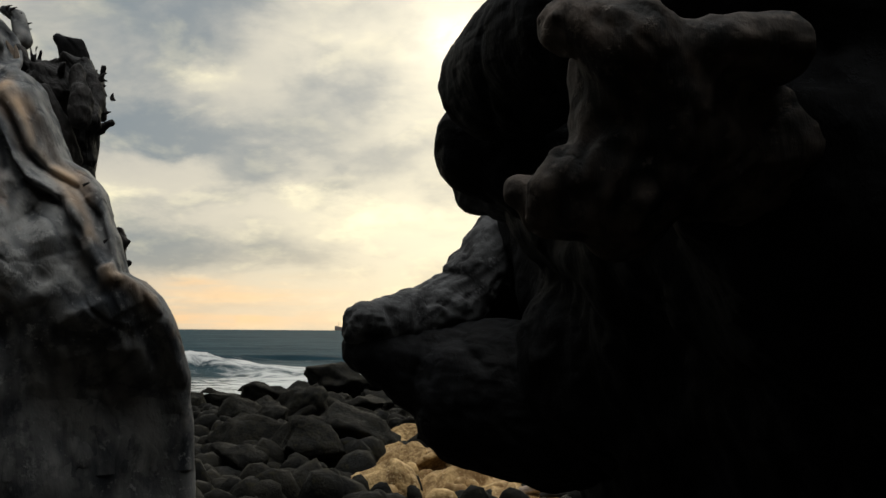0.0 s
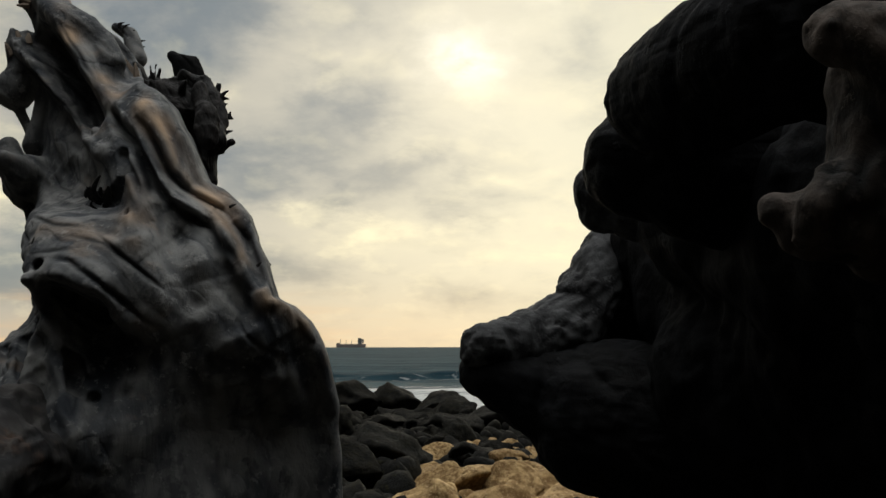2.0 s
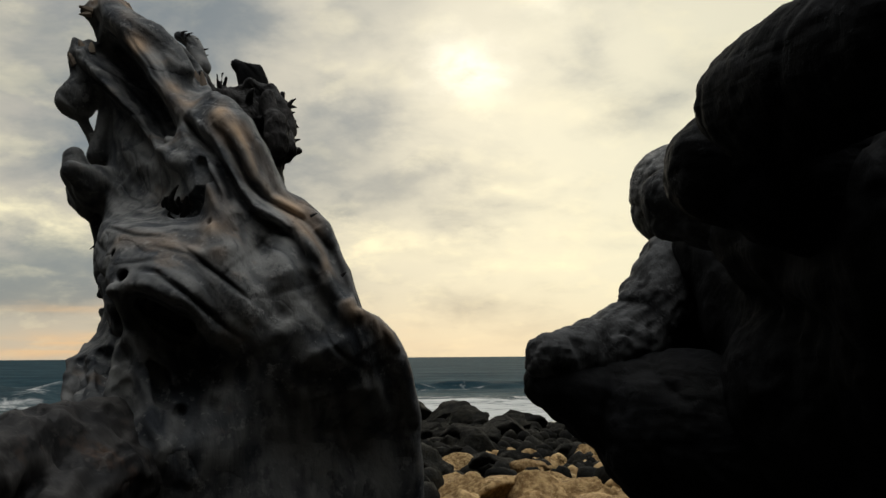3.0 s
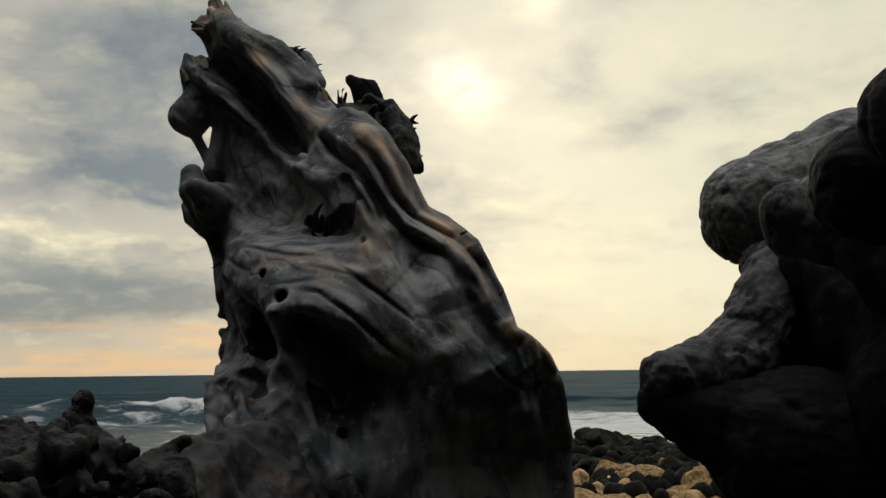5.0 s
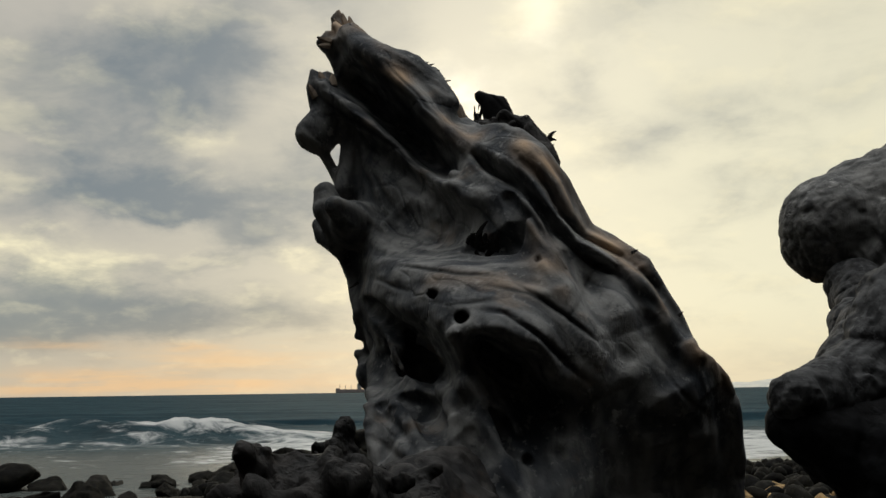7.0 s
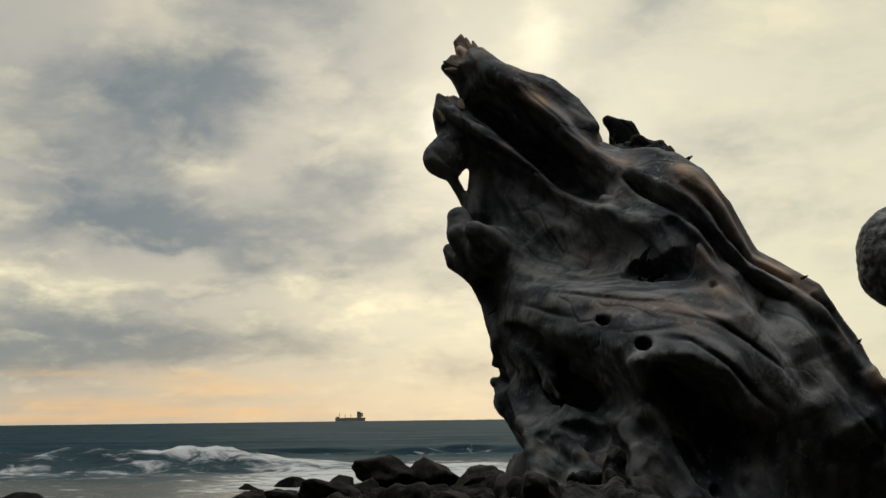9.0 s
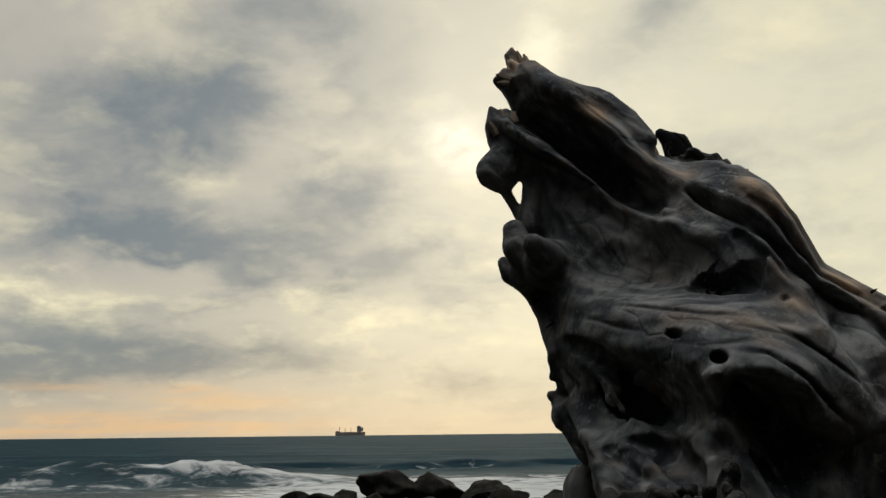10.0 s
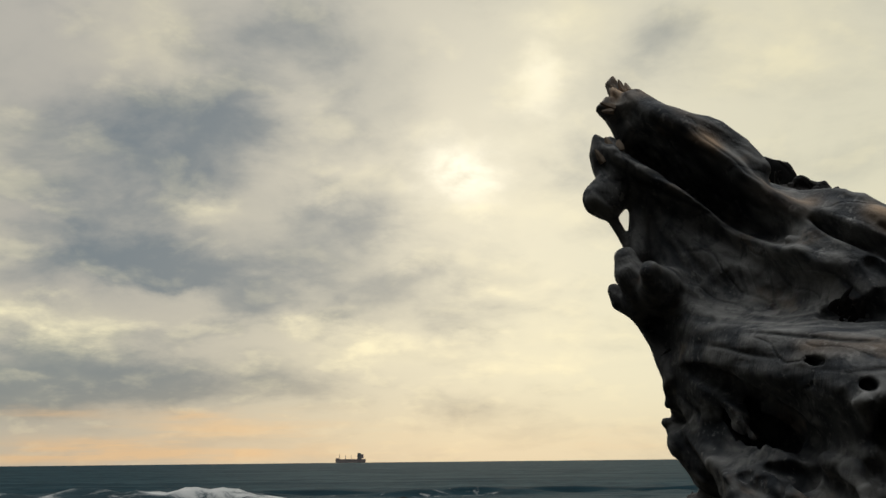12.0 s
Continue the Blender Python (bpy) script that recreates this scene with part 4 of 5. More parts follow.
    body.add([(-0.862, 1.70, 0.985, 0.012), (-0.84, 1.69, 0.96, 0.030), (-0.80, 1.66, 0.93, 0.04)], 0.010)
    # broken board over the pit
    for shift, r in ((0.0, 0.0075), (0.012, 0.007), (0.023, 0.006)):
        body.add([(-0.722 + shift * 0.3, 1.528, 1.226 - shift, r), (-0.690, 1.497, 1.206 - shift, r * 1.1), (-0.662, 1.455, 1.186 - shift * 0.7, r), (-0.646 - shift * 0.2, 1.428, 1.150, r * 0.8)], 0.004)
    # pit, cavities and holes
    body.cut([(-0.655, 1.435, 1.176, 0.010), (-0.646, 1.406, 1.143, 0.018), (-0.651, 1.414, 1.118, 0.023), (-0.673, 1.430, 1.112, 0.020), (-0.706, 1.467, 1.115, 0.012)], 0.003)
    body.cut([(-0.700, 1.338, 0.984, 0.010), (-0.678, 1.389, 0.972, 0.020), (-0.652, 1.424, 0.956, 0.024), (-0.630, 1.430, 0.935, 0.018)], 0.006)
    body.cut([(-0.873, 1.647, 1.063, 0.010), (-0.831, 1.554, 1.039, 0.020), (-0.797, 1.519, 1.008, 0.030), (-0.775, 1.489, 0.977, 0.032), (-0.756, 1.430, 0.949, 0.022)], 0.005)
    body.cut([(-0.872, 1.666, 1.026, 0.014), (-0.858, 1.671, 0.992, 0.018)], 0.006)
    body.cut([(-0.792, 1.465, 0.922, 0.012), (-0.765, 1.414, 0.907, 0.024), (-0.742, 1.353, 0.884, 0.026), (-0.742, 1.331, 0.863, 0.014)], 0.005)
    body.cut([(-0.692, 1.340, 0.902, 0.010), (-0.678, 1.340, 0.887, 0.016), (-0.666, 1.318, 0.860, 0.012)], 0.006)
    body.cut([(-0.718, 1.317, 1.012, 0.011), (-0.724, 1.374, 1.017, 0.011)], 0.003)
    body.cut([(-0.750, 1.377, 1.046, 0.006), (-0.754, 1.410, 1.049, 0.005)], 0.003)
    body.cut([(-0.750, 1.560, 1.153, 0.006), (-0.740, 1.548, 1.144, 0.006)], 0.004)
    body.cut([(-0.523, 1.329, 0.967, 0.013), (-0.513, 1.319, 0.954, 0.013), (-0.507, 1.314, 0.933, 0.007)], 0.010)
    body.cut([(-0.800, 1.600, 1.010, 0.030), (-0.775, 1.560, 0.975, 0.036), (-0.762, 1.500, 0.945, 0.028)], 0.008)
    body.cut([(-0.772, 1.500, 0.900, 0.026), (-0.760, 1.470, 0.870, 0.028)], 0.008)
    for x, z, r in ((-0.634, 0.884, 0.010), (-0.655, 0.874, 0.007), (-0.612, 0.860, 0.009), (-0.650, 0.852, 0.006)):
        body.cut([(x, 1.24, z, r), (x + 0.004, 1.330, z - 0.003, r)], 0.007)
    for x, y, z in ((-0.872, 1.65, 1.255), (-0.821, 1.606, 1.213), (-0.625, 1.365, 1.085), (-0.865, 1.63, 1.125), (-0.590, 1.36, 1.075)):
        body.cut([(x, y - 0.03, z, 0.004), (x, y + 0.004, z, 0.003)], 0.005)
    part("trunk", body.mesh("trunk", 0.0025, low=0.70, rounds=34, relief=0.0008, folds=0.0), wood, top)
    part("root_base", body.mesh("root_base", 0.011, high=0.71, rounds=6), wood, top)
    spread = Solid(jagged_skin(44, 0.010))
    # roots that run to the camera's side
    spread.add([(-0.72, 1.38, 0.80, 0.065), (-0.775, 1.20, 0.815, 0.045), (-0.795, 1.04, 0.80, 0.042), (-0.82, 0.93, 0.74, 0.05), (-0.85, 0.86, 0.50, 0.07), (-0.87, 0.84, 0.0, 0.09)], 0.02)
    spread.add([(-0.70, 1.36, 0.78, 0.05), (-0.70, 1.24, 0.78, 0.035), (-0.73, 1.12, 0.75, 0.035), (-0.74, 1.05, 0.60, 0.045), (-0.74, 1.02, 0.0, 0.06)], 0.02)
    part("surface_root", spread.mesh("surface_root", 0.0042, low=0.60, rounds=24), root_wood, top, "rough dark root running forward")
    part("root_foot", spread.mesh("root_foot", 0.012, high=0.61, rounds=4), root_wood, top)
    horn = Solid(grain_skin((0.2, 0.0, 1.0), 60, 0.004, 0.006))
    horn.add([(-0.674, 1.757, 1.405, 0.009), (-0.658, 1.757, 1.393, 0.016), (-0.646, 1.757, 1.362, 0.022), (-0.635, 1.747, 1.301, 0.025), (-0.625, 1.737, 1.222, 0.027), (-0.609, 1.677, 1.129, 0.028)], 0.012)
    horn.add([(-0.640, 1.757, 1.395, 0.009), (-0.630, 1.757, 1.375, 0.010), (-0.627, 1.757, 1.342, 0.013), (-0.616, 1.757, 1.284, 0.016), (-0.607, 1.747, 1.214, 0.014), (-0.601, 1.697, 1.141, 0.017)], 0.012)
    horn.add([(-0.621, 1.757, 1.323, 0.009), (-0.609, 1.757, 1.340, 0.006), (-0.605, 1.757, 1.350, 0.004)], 0.006)
    part("broken_root", horn.mesh("broken_root", 0.0045), shaded_dark_wood, top, "dark upright broken root")
    chance = random.Random(8)
    clump = Solid(jagged_skin(70, 0.010))
    clump.add([(-0.720, 1.700, 1.366, 0.011), (-0.696, 1.690, 1.335, 0.018), (-0.663, 1.690, 1.321, 0.022), (-0.631, 1.710, 1.321, 0.022), (-0.607, 1.730, 1.316, 0.015)], 0.008)
    clump.add([(-0.676, 1.670, 1.307, 0.018), (-0.646, 1.680, 1.281, 0.029), (-0.623, 1.710, 1.269, 0.028), (-0.606, 1.750, 1.268, 0.015)], 0.008)
    clump.add([(-0.635, 1.690, 1.297, 0.024), (-0.618, 1.700, 1.239, 0.026), (-0.606, 1.700, 1.179, 0.020)], 0.008)
    clump.add([(-0.645, 1.620, 1.272, 0.016), (-0.622, 1.630, 1.220, 0.021), (-0.602, 1.630, 1.167, 0.017)], 0.008)
    clump.add([(-0.600, 1.770, 1.355, 0.006), (-0.603, 1.770, 1.336, 0.009), (-0.599, 1.770, 1.267, 0.009)], 0.008)
    clump.add([(-0.638, 1.700, 1.355, 0.009), (-0.611, 1.700, 1.341, 0.013), (-0.587, 1.690, 1.315, 0.018), (-0.573, 1.660, 1.269, 0.017), (-0.567, 1.630, 1.230, 0.010)], 0.008)
    clump.add([(-0.601, 1.660, 1.317, 0.014), (-0.584, 1.620, 1.263, 0.017), (-0.576, 1.600, 1.228, 0.013)], 0.008)
    for i in range(70):
        f = chance.random()
        x, z = -0.705 + 0.125 * f + chance.uniform(-0.012, 0.012), 1.345 - 0.085 * f + chance.uniform(-0.035, 0.022)
        y, r, turn = chance.uniform(1.665, 1.715), chance.uniform(0.003, 0.008), chance.uniform(0, 6.28)
        clump.add([(x, y, z, r), (x + 0.018 * math.cos(turn), y - 0.006, z + 0.018 * math.sin(turn), r * 0.5)], 0.002)
    part("bark_clump", clump.mesh("bark_clump", 0.0032, rounds=4, relief=0.0004, folds=0.0), bark, top, "clump of rotten black bark and fibres")
    roots = Solid(jagged_skin(75, 0.014))
    roots.add([(-0.94, 0.95, 0.0, 0.14), (-0.90, 0.94, 0.60, 0.09), (-0.87, 0.93, 0.80, 0.045)], 0.03)
    roots.add([(-0.865, 0.93, 0.838, 0.036), (-0.845, 0.91, 0.842, 0.040), (-0.82, 0.94, 0.838, 0.040), (-0.77, 0.98, 0.825, 0.035)], 0.02)
    roots.add([(-0.86, 0.90, 0.0, 0.15), (-0.86, 0.90, 0.70, 0.10)], 0.03)
    roots.add([(-0.89, 0.86, 0.78, 0.020), (-0.85, 0.83, 0.815, 0.024), (-0.80, 0.86, 0.80, 0.022), (-0.76, 0.92, 0.76, 0.02)], 0.010)
    roots.add([(-0.88, 0.86, 0.76, 0.018), (-0.84, 0.80, 0.785, 0.020), (-0.79, 0.82, 0.76, 0.018)], 0.010)
    for i in range(20):
        x = -0.893 + 0.125 * (i / 19) + chance.uniform(-0.006, 0.006)
        y, z = 0.925 + chance.uniform(-0.05, 0.06), 0.84 + chance.uniform(-0.015, 0.015)
        tall, lean = chance.uniform(0.004, 0.014) + 0.005 * math.sin(i * 0.45), chance.uniform(-0.028, 0.012)
        roots.add([(x - lean * 0.6, y, z, 0.009), (x, y, z + tall * 0.5, 0.008), (x + lean * 0.9, y + 0.004, z + tall, 0.003)], 0.003)
    for i in range(260):
        x, y = chance.uniform(-0.900, -0.745), chance.uniform(0.81, 1.00)
        z = 0.880 - 0.40 * max(0.0, 0.92 - y) - 0.55 * max(0.0, x + 0.815) - 1.2 * max(0.0, -0.885 - x) + chance.uniform(-0.055, 0.008)
        turn, rise, long = chance.uniform(0, 6.28), chance.uniform(-0.6, 1.0), chance.uniform(0.004, 0.016)
        r = chance.uniform(0.004, 0.0085)
        roots.add([(x, y, z, r), (x + long * math.cos(turn), y + long * math.sin(turn), z + long * rise, r * chance.uniform(0.3, 0.8))], 0.002)
    part("gnarled_root", roots.mesh("gnarled_root", 0.0034, low=0.72, rounds=4, relief=0.0005, folds=0.0), bark, top, "jagged dark broken root mass")
    part("root_foot", roots.mesh("root_foot", 0.012, high=0.73, rounds=4), bark, top)
    stub = Solid(grain_skin((0.1, 0.0, 1.0), 81, 0.004, 0.004))
    stub.add([(-0.80, 1.70, 0.0, 0.08), (-0.815, 1.70, 0.70, 0.05), (-0.82, 1.70, 0.85, 0.036)], 0.01)
    for i in range(9):
        x, y = -0.845 + 0.008 * i, 1.69 + 0.012 * (i % 3)
        stub.add([(x, y, 0.82, 0.012), (x - 0.004, y, 0.872 + 0.006 * (i * 5 % 4), 0.004)], 0.004)
    part("splintered_stub", stub.mesh("splintered_stub", 0.0035), wood, top, "short splintered brown root stub")
    knot = Solid(lump_skin(83, 0.006))
    knot.add([(-0.479, 1.500, 1.043, 0.009), (-0.477, 1.500, 1.025, 0.013), (-0.474, 1.500, 1.003, 0.007), (-0.471, 1.500, 0.986, 0.005)], 0.004)
    knot.add([(-0.477, 1.500, 1.027, 0.006), (-0.461, 1.500, 1.027, 0.002)], 0.003)
    knot.add([(-0.471, 1.500, 0.989, 0.004), (-0.462, 1.500, 0.995, 0.002)], 0.003)
    knot.add([(-0.481, 1.500, 1.016, 0.010), (-0.527, 1.530, 1.001, 0.014), (-0.597, 1.540, 0.981, 0.020)], 0.006)
    part("dark_knot", knot.mesh("dark_knot", 0.0025, rounds=4), bark, top, "small black hooked knot")

    def shard(name, base, tip, width, mat, bend=0.0):
        """A thin splinter that tapers from base to tip."""
        bm = bmesh.new()
        base, tip = Vector(base), Vector(tip)
        tip = base.lerp(tip, 0.75)
        way = tip - base
        side_way = way.cross(Vector((0.2, 1, 0.1))).normalized()
        deep_way = way.cross(side_way).normalized()
        rings = []
        for k in range(5):
            f = k / 4
            mid = base + way * f + side_way * bend * math.sin(math.pi * f)
            r = width * (1 - 0.75 * f * f)
            rings.append([bm.verts.new(mid + side_way * r * math.cos(q) + deep_way * r * 0.55 * math.sin(q)) for q in (0.3, 1.5, 2.7, 3.9, 5.1)])
        for lower, upper in zip(rings[:-1], rings[1:]):
            for k in range(5):
                bm.faces.new((lower[k], lower[(k + 1) % 5], upper[(k + 1) % 5], upper[k]))
        bm.faces.new(rings[-1])
        bm.faces.new(rings[0][::-1])
        bmesh.ops.recalc_face_normals(bm, faces=bm.faces[:])
        part(name, bm, mat, top)

    for base, tip, width in (((-0.900, 1.775, 1.525), (-0.922, 1.778, 1.556), 0.009), ((-0.893, 1.775, 1.53), (-0.905, 1.780, 1.567), 0.008), ((-0.884, 1.775, 1.53), (-0.893, 1.782, 1.560), 0.008),
                             ((-0.865, 1.77, 1.505), (-0.872, 1.775, 1.530), 0.006), ((-0.915, 1.745, 1.495), (-0.948, 1.745, 1.508), 0.008), ((-0.918, 1.745, 1.490), (-0.945, 1.742, 1.490), 0.007),
                             ((-0.925, 1.738, 1.42), (-0.938, 1.738, 1.452), 0.010), ((-0.912, 1.735, 1.42), (-0.915, 1.738, 1.446), 0.010), ((-0.94, 1.735, 1.40), (-0.957, 1.738, 1.432), 0.008),
                             ((-0.93, 1.735, 1.375), (-0.962, 1.74, 1.372), 0.007), ((-0.705, 1.66, 1.34), (-0.712, 1.665, 1.375), 0.008), ((-0.715, 1.67, 1.35), (-0.735, 1.675, 1.385), 0.009)):
        shard("splinter", base, tip, width * 0.8, fresh_wood)
    for base, tip, width in (((-0.872, 1.766, 1.490), (-0.912, 1.776, 1.568), 0.014), ((-0.862, 1.760, 1.480), (-0.890, 1.775, 1.556), 0.015), ((-0.880, 1.764, 1.495), (-0.926, 1.778, 1.553), 0.010), ((-0.845, 1.750, 1.470), (-0.868, 1.765, 1.530), 0.011)):
        shard("splinter", base, tip, width * 0.8, fresh_wood)
    for i in range(9):
        x = -0.888 + 0.013 * i + chance.uniform(-0.008, 0.008)
        base = (x, 0.91 + chance.uniform(-0.03, 0.05), 0.835 + chance.uniform(-0.01, 0.010))
        shard("splinter", base, (x - chance.uniform(0.0, 0.040), base[1] + 0.01, base[2] + chance.uniform(0.018, 0.040)), chance.uniform(0.004, 0.008), bark, chance.uniform(-0.006, 0.006))
    for i in range(16):
        f = i / 15
        base = (-0.715 + 0.145 * f, 1.725 + 0.02 * chance.random(), 1.342 - 0.05 * f)
        shard("fibre", base, (base[0] + chance.uniform(-0.012, 0.022), base[1], base[2] + chance.uniform(0.016, 0.040)), 0.005, bark, 0.003)
    for i in range(10):
        base = (-0.575 + chance.uniform(-0.020, 0.004), 1.67 + 0.02 * chance.random(), 1.319 - chance.uniform(0.0, 0.075))
        shard("fibre", base, (base[0] + chance.uniform(0.008, 0.024), base[1], base[2] + chance.uniform(-0.008, 0.022)), 0.0045, bark, 0.003)
    for i in range(7):
        base = (-0.766 + 0.006 * i, 1.757, 1.452 - 0.007 * i)
        shard("fibre", base, (base[0] + 0.010 + 0.004 * (i % 3), base[1], base[2] + 0.016 + 0.005 * (i % 2)), 0.004, bark, 0.006)
    for i in range(13):
        base = (-0.708 + 0.040 * chance.random(), 1.435 + 0.02 * chance.random(), 1.098 + 0.02 * chance.random())
        shard("twig", base, (base[0] + chance.uniform(-0.01, 0.035), base[1] - 0.015, base[2] + chance.uniform(0.012, 0.045)), chance.uniform(0.003, 0.007), bark, chance.uniform(-0.008, 0.008))
    for base, tip in (((-0.502, 1.415, 1.098), (-0.490, 1.415, 1.104)), ((-0.456, 1.372, 1.015), (-0.448, 1.372, 1.022)), ((-0.905, 1.710, 1.158), (-0.925, 1.712, 1.146)), ((-0.866, 1.660, 1.092), (-0.884, 1.660, 1.080))):
        shard("twig", base, tip, 0.0022, bark)
    return top


standing_stump()


# ---- the dark fallen root wad ----
def fallen_root():
    top = thing("driftwood_root_wad", (0.5, 1.9, 0.0), "large dark driftwood root wad with bulging burls", "driftwood")
    body = Solid(lump_skin(90, 0.016))
    body.add([(0.95, 1.55, 0.0, 0.45), (0.95, 1.55, 0.55, 0.50), (0.72, 1.42, 0.95, 0.40), (0.66, 1.40, 1.18, 0.32)], 0.06)
    body.add([(0.95, 2.30, 0.0, 0.50), (0.95, 2.30, 0.35, 0.55), (0.78, 2.30, 0.80, 0.52), (0.82, 2.30, 1.10, 0.40)], 0.06)
    body.add([(0.42, 1.05, 1.02, 0.15), (0.60, 1.2, 0.95, 0.24)], 0.04)
    # two tall bulks out of view, added to keep light off the stump's foot
    body.add([(1.0, 0.70, 0.0, 0.5), (1.0, 0.72, 0.9, 0.5), (0.92, 0.95, 1.35, 0.40), (0.88, 1.1, 1.75, 0.38), (0.90, 1.2, 2.1, 0.30)], 0.06)
    body.add([(0.80, 1.45, 1.20, 0.34), (0.88, 1.5, 1.70, 0.36), (0.96, 1.7, 2.10, 0.34)], 0.06)
    body.add([(0.21, 1.72, 1.10, 0.10), (0.36, 1.42, 1.08, 0.18), (0.50, 1.15, 1.05, 0.22), (0.72, 1.00, 1.00, 0.30)], 0.06)
    body.add([(0.36, 1.50, 1.02, 0.16), (0.44, 1.62, 0.86, 0.22), (0.60, 1.75, 0.60, 0.28)], 0.06)
    body.add([(0.21, 2.05, 1.16, 0.09), (0.26, 1.95, 1.00, 0.13), (0.34, 1.85, 0.90, 0.16)], 0.05)
    body.add([(0.30, 1.75, 0.86, 0.17), (0.55, 1.8, 0.80, 0.30)], 0.05)
    body.add([(0.36, 2.1, 1.0, 0.20), (0.55, 2.3, 1.1, 0.30)], 0.05)
    body.add([(0.25, 1.00, 1.10, 0.085), (0.42, 1.05, 1.05, 0.16)], 0.05)
    body.add([(0.22, 1.00, 1.24, 0.07), (0.45, 1.05, 1.25, 0.16), (0.8, 1.1, 1.3, 0.25)], 0.05)
    part("trunk", body.mesh("trunk", 0.010, rounds=10, relief=0.0006, folds=0.0), shaded_dark_wood, top)
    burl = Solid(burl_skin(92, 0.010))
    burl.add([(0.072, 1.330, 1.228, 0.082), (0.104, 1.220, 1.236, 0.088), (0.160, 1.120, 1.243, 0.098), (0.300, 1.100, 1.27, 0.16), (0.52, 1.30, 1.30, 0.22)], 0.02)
    part("burl", burl.mesh("burl", 0.005, rounds=8, relief=0.0005, folds=0.0), shaded_dark_wood, top)
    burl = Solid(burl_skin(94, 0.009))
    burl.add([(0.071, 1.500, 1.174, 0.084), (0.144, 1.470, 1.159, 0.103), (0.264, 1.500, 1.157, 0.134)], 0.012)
    part("burl", burl.mesh("burl", 0.005, rounds=8, relief=0.0005, folds=0.0), shaded_dark_wood, top)
    lip = Solid(burl_skin(98, 0.008))
    lip.add([(0.060, 1.810, 1.180, 0.050), (0.066, 1.815, 1.150, 0.046), (0.130, 1.800, 1.160, 0.075)], 0.012)
    part("burl", lip.mesh("burl", 0.0045, rounds=6, relief=0.0005, folds=0.0), crust, top, "small grey burl below the dark ones")
    arm = Solid(burl_skin(95, 0.014))
    arm.add([(0.103, 0.860, 1.165, 0.029), (0.155, 0.850, 1.147, 0.041), (0.199, 0.880, 1.106, 0.044), (0.188, 0.900, 1.054, 0.043)], 0.015)
    arm.add([(0.069, 0.920, 1.026, 0.016), (0.100, 0.920, 1.016, 0.031), (0.139, 0.910, 1.020, 0.040), (0.156, 0.920, 1.001, 0.026)], 0.02)
    arm.add([(0.195, 0.860, 1.141, 0.029), (0.246, 0.850, 1.148, 0.026), (0.290, 0.880, 1.150, 0.030)], 0.02)
    arm.add([(0.150, 0.900, 1.128, 0.044), (0.160, 0.905, 1.085, 0.050), (0.158, 0.910, 1.045, 0.050), (0.165, 0.915, 1.010, 0.034)], 0.02)
    arm.add([(0.220, 0.930, 1.110, 0.055), (0.235, 0.940, 1.060, 0.055), (0.300, 0.980, 1.080, 0.080)], 0.03)
    for x, z, lean in ((0.085, 1.030, 0.012), (0.112, 1.036, 0.016), (0.140, 1.040, 0.014), (0.168, 1.030, 0.010)):
        arm.add([(x + lean, 0.884, z + 0.022, 0.010), (x, 0.876, z - 0.004, 0.014), (x - 0.004, 0.886, z - 0.032, 0.010)], 0.012)
    part("root_arm", arm.mesh("root_arm", 0.0033, rounds=14, relief=0.0006, folds=0.0), arm_wood, top, "brown gnarled root arm")
    toe = Solid(burl_skin(96, 0.017))
    toe.add([(-0.146, 1.905, 0.906, 0.046), (-0.078, 1.950, 0.906, 0.059), (0.008, 2.000, 0.939, 0.077), (0.076, 2.050, 1.009, 0.075), (0.124, 2.100, 1.093, 0.074)], 0.015)
    toe.add([(0.215, 2.450, 1.049, 0.080), (0.185, 2.300, 0.993, 0.109), (0.014, 2.100, 0.922, 0.076), (-0.095, 2.000, 0.893, 0.062)], 0.02)
    toe.add([(0.340, 2.800, 1.188, 0.075), (0.295, 2.600, 1.098, 0.076)], 0.02)
    part("root_toe", toe.mesh("root_toe", 0.0045, rounds=8, relief=0.0006, folds=0.0), crust, top, "blunt root end with a rough crust")
    # the heel's near-black wood paints in the shade below the toe's lit crust
    heel = Solid(burl_skin(99, 0.014))
    heel.add([(-0.136, 1.918, 0.862, 0.050), (-0.045, 1.950, 0.831, 0.086), (0.073, 1.950, 0.779, 0.139), (0.227, 1.900, 0.763, 0.156)], 0.02)
    part("root_heel", heel.mesh("root_heel", 0.006, rounds=8, relief=0.0006, folds=0.0), shaded_dark_wood, top)
    burl = Solid(burl_skin(97, 0.013))
    burl.add([(0.332, 2.900, 1.352, 0.148), (0.470, 2.950, 1.378, 0.188), (0.657, 2.950, 1.412, 0.232), (0.849, 2.900, 1.340, 0.281)], 0.02)
    burl.add([(0.400, 2.800, 1.250, 0.060), (0.440, 2.780, 1.180, 0.055), (0.470, 2.760, 1.120, 0.060)], 0.03)
    burl.add([(0.480, 2.740, 1.330, 0.090), (0.560, 2.720, 1.280, 0.120)], 0.02)
    part("burl", burl.mesh("burl", 0.006, rounds=8, relief=0.0006, folds=0.0), grey_burl, top, "weathered grey burl")
    return top


fallen_root()


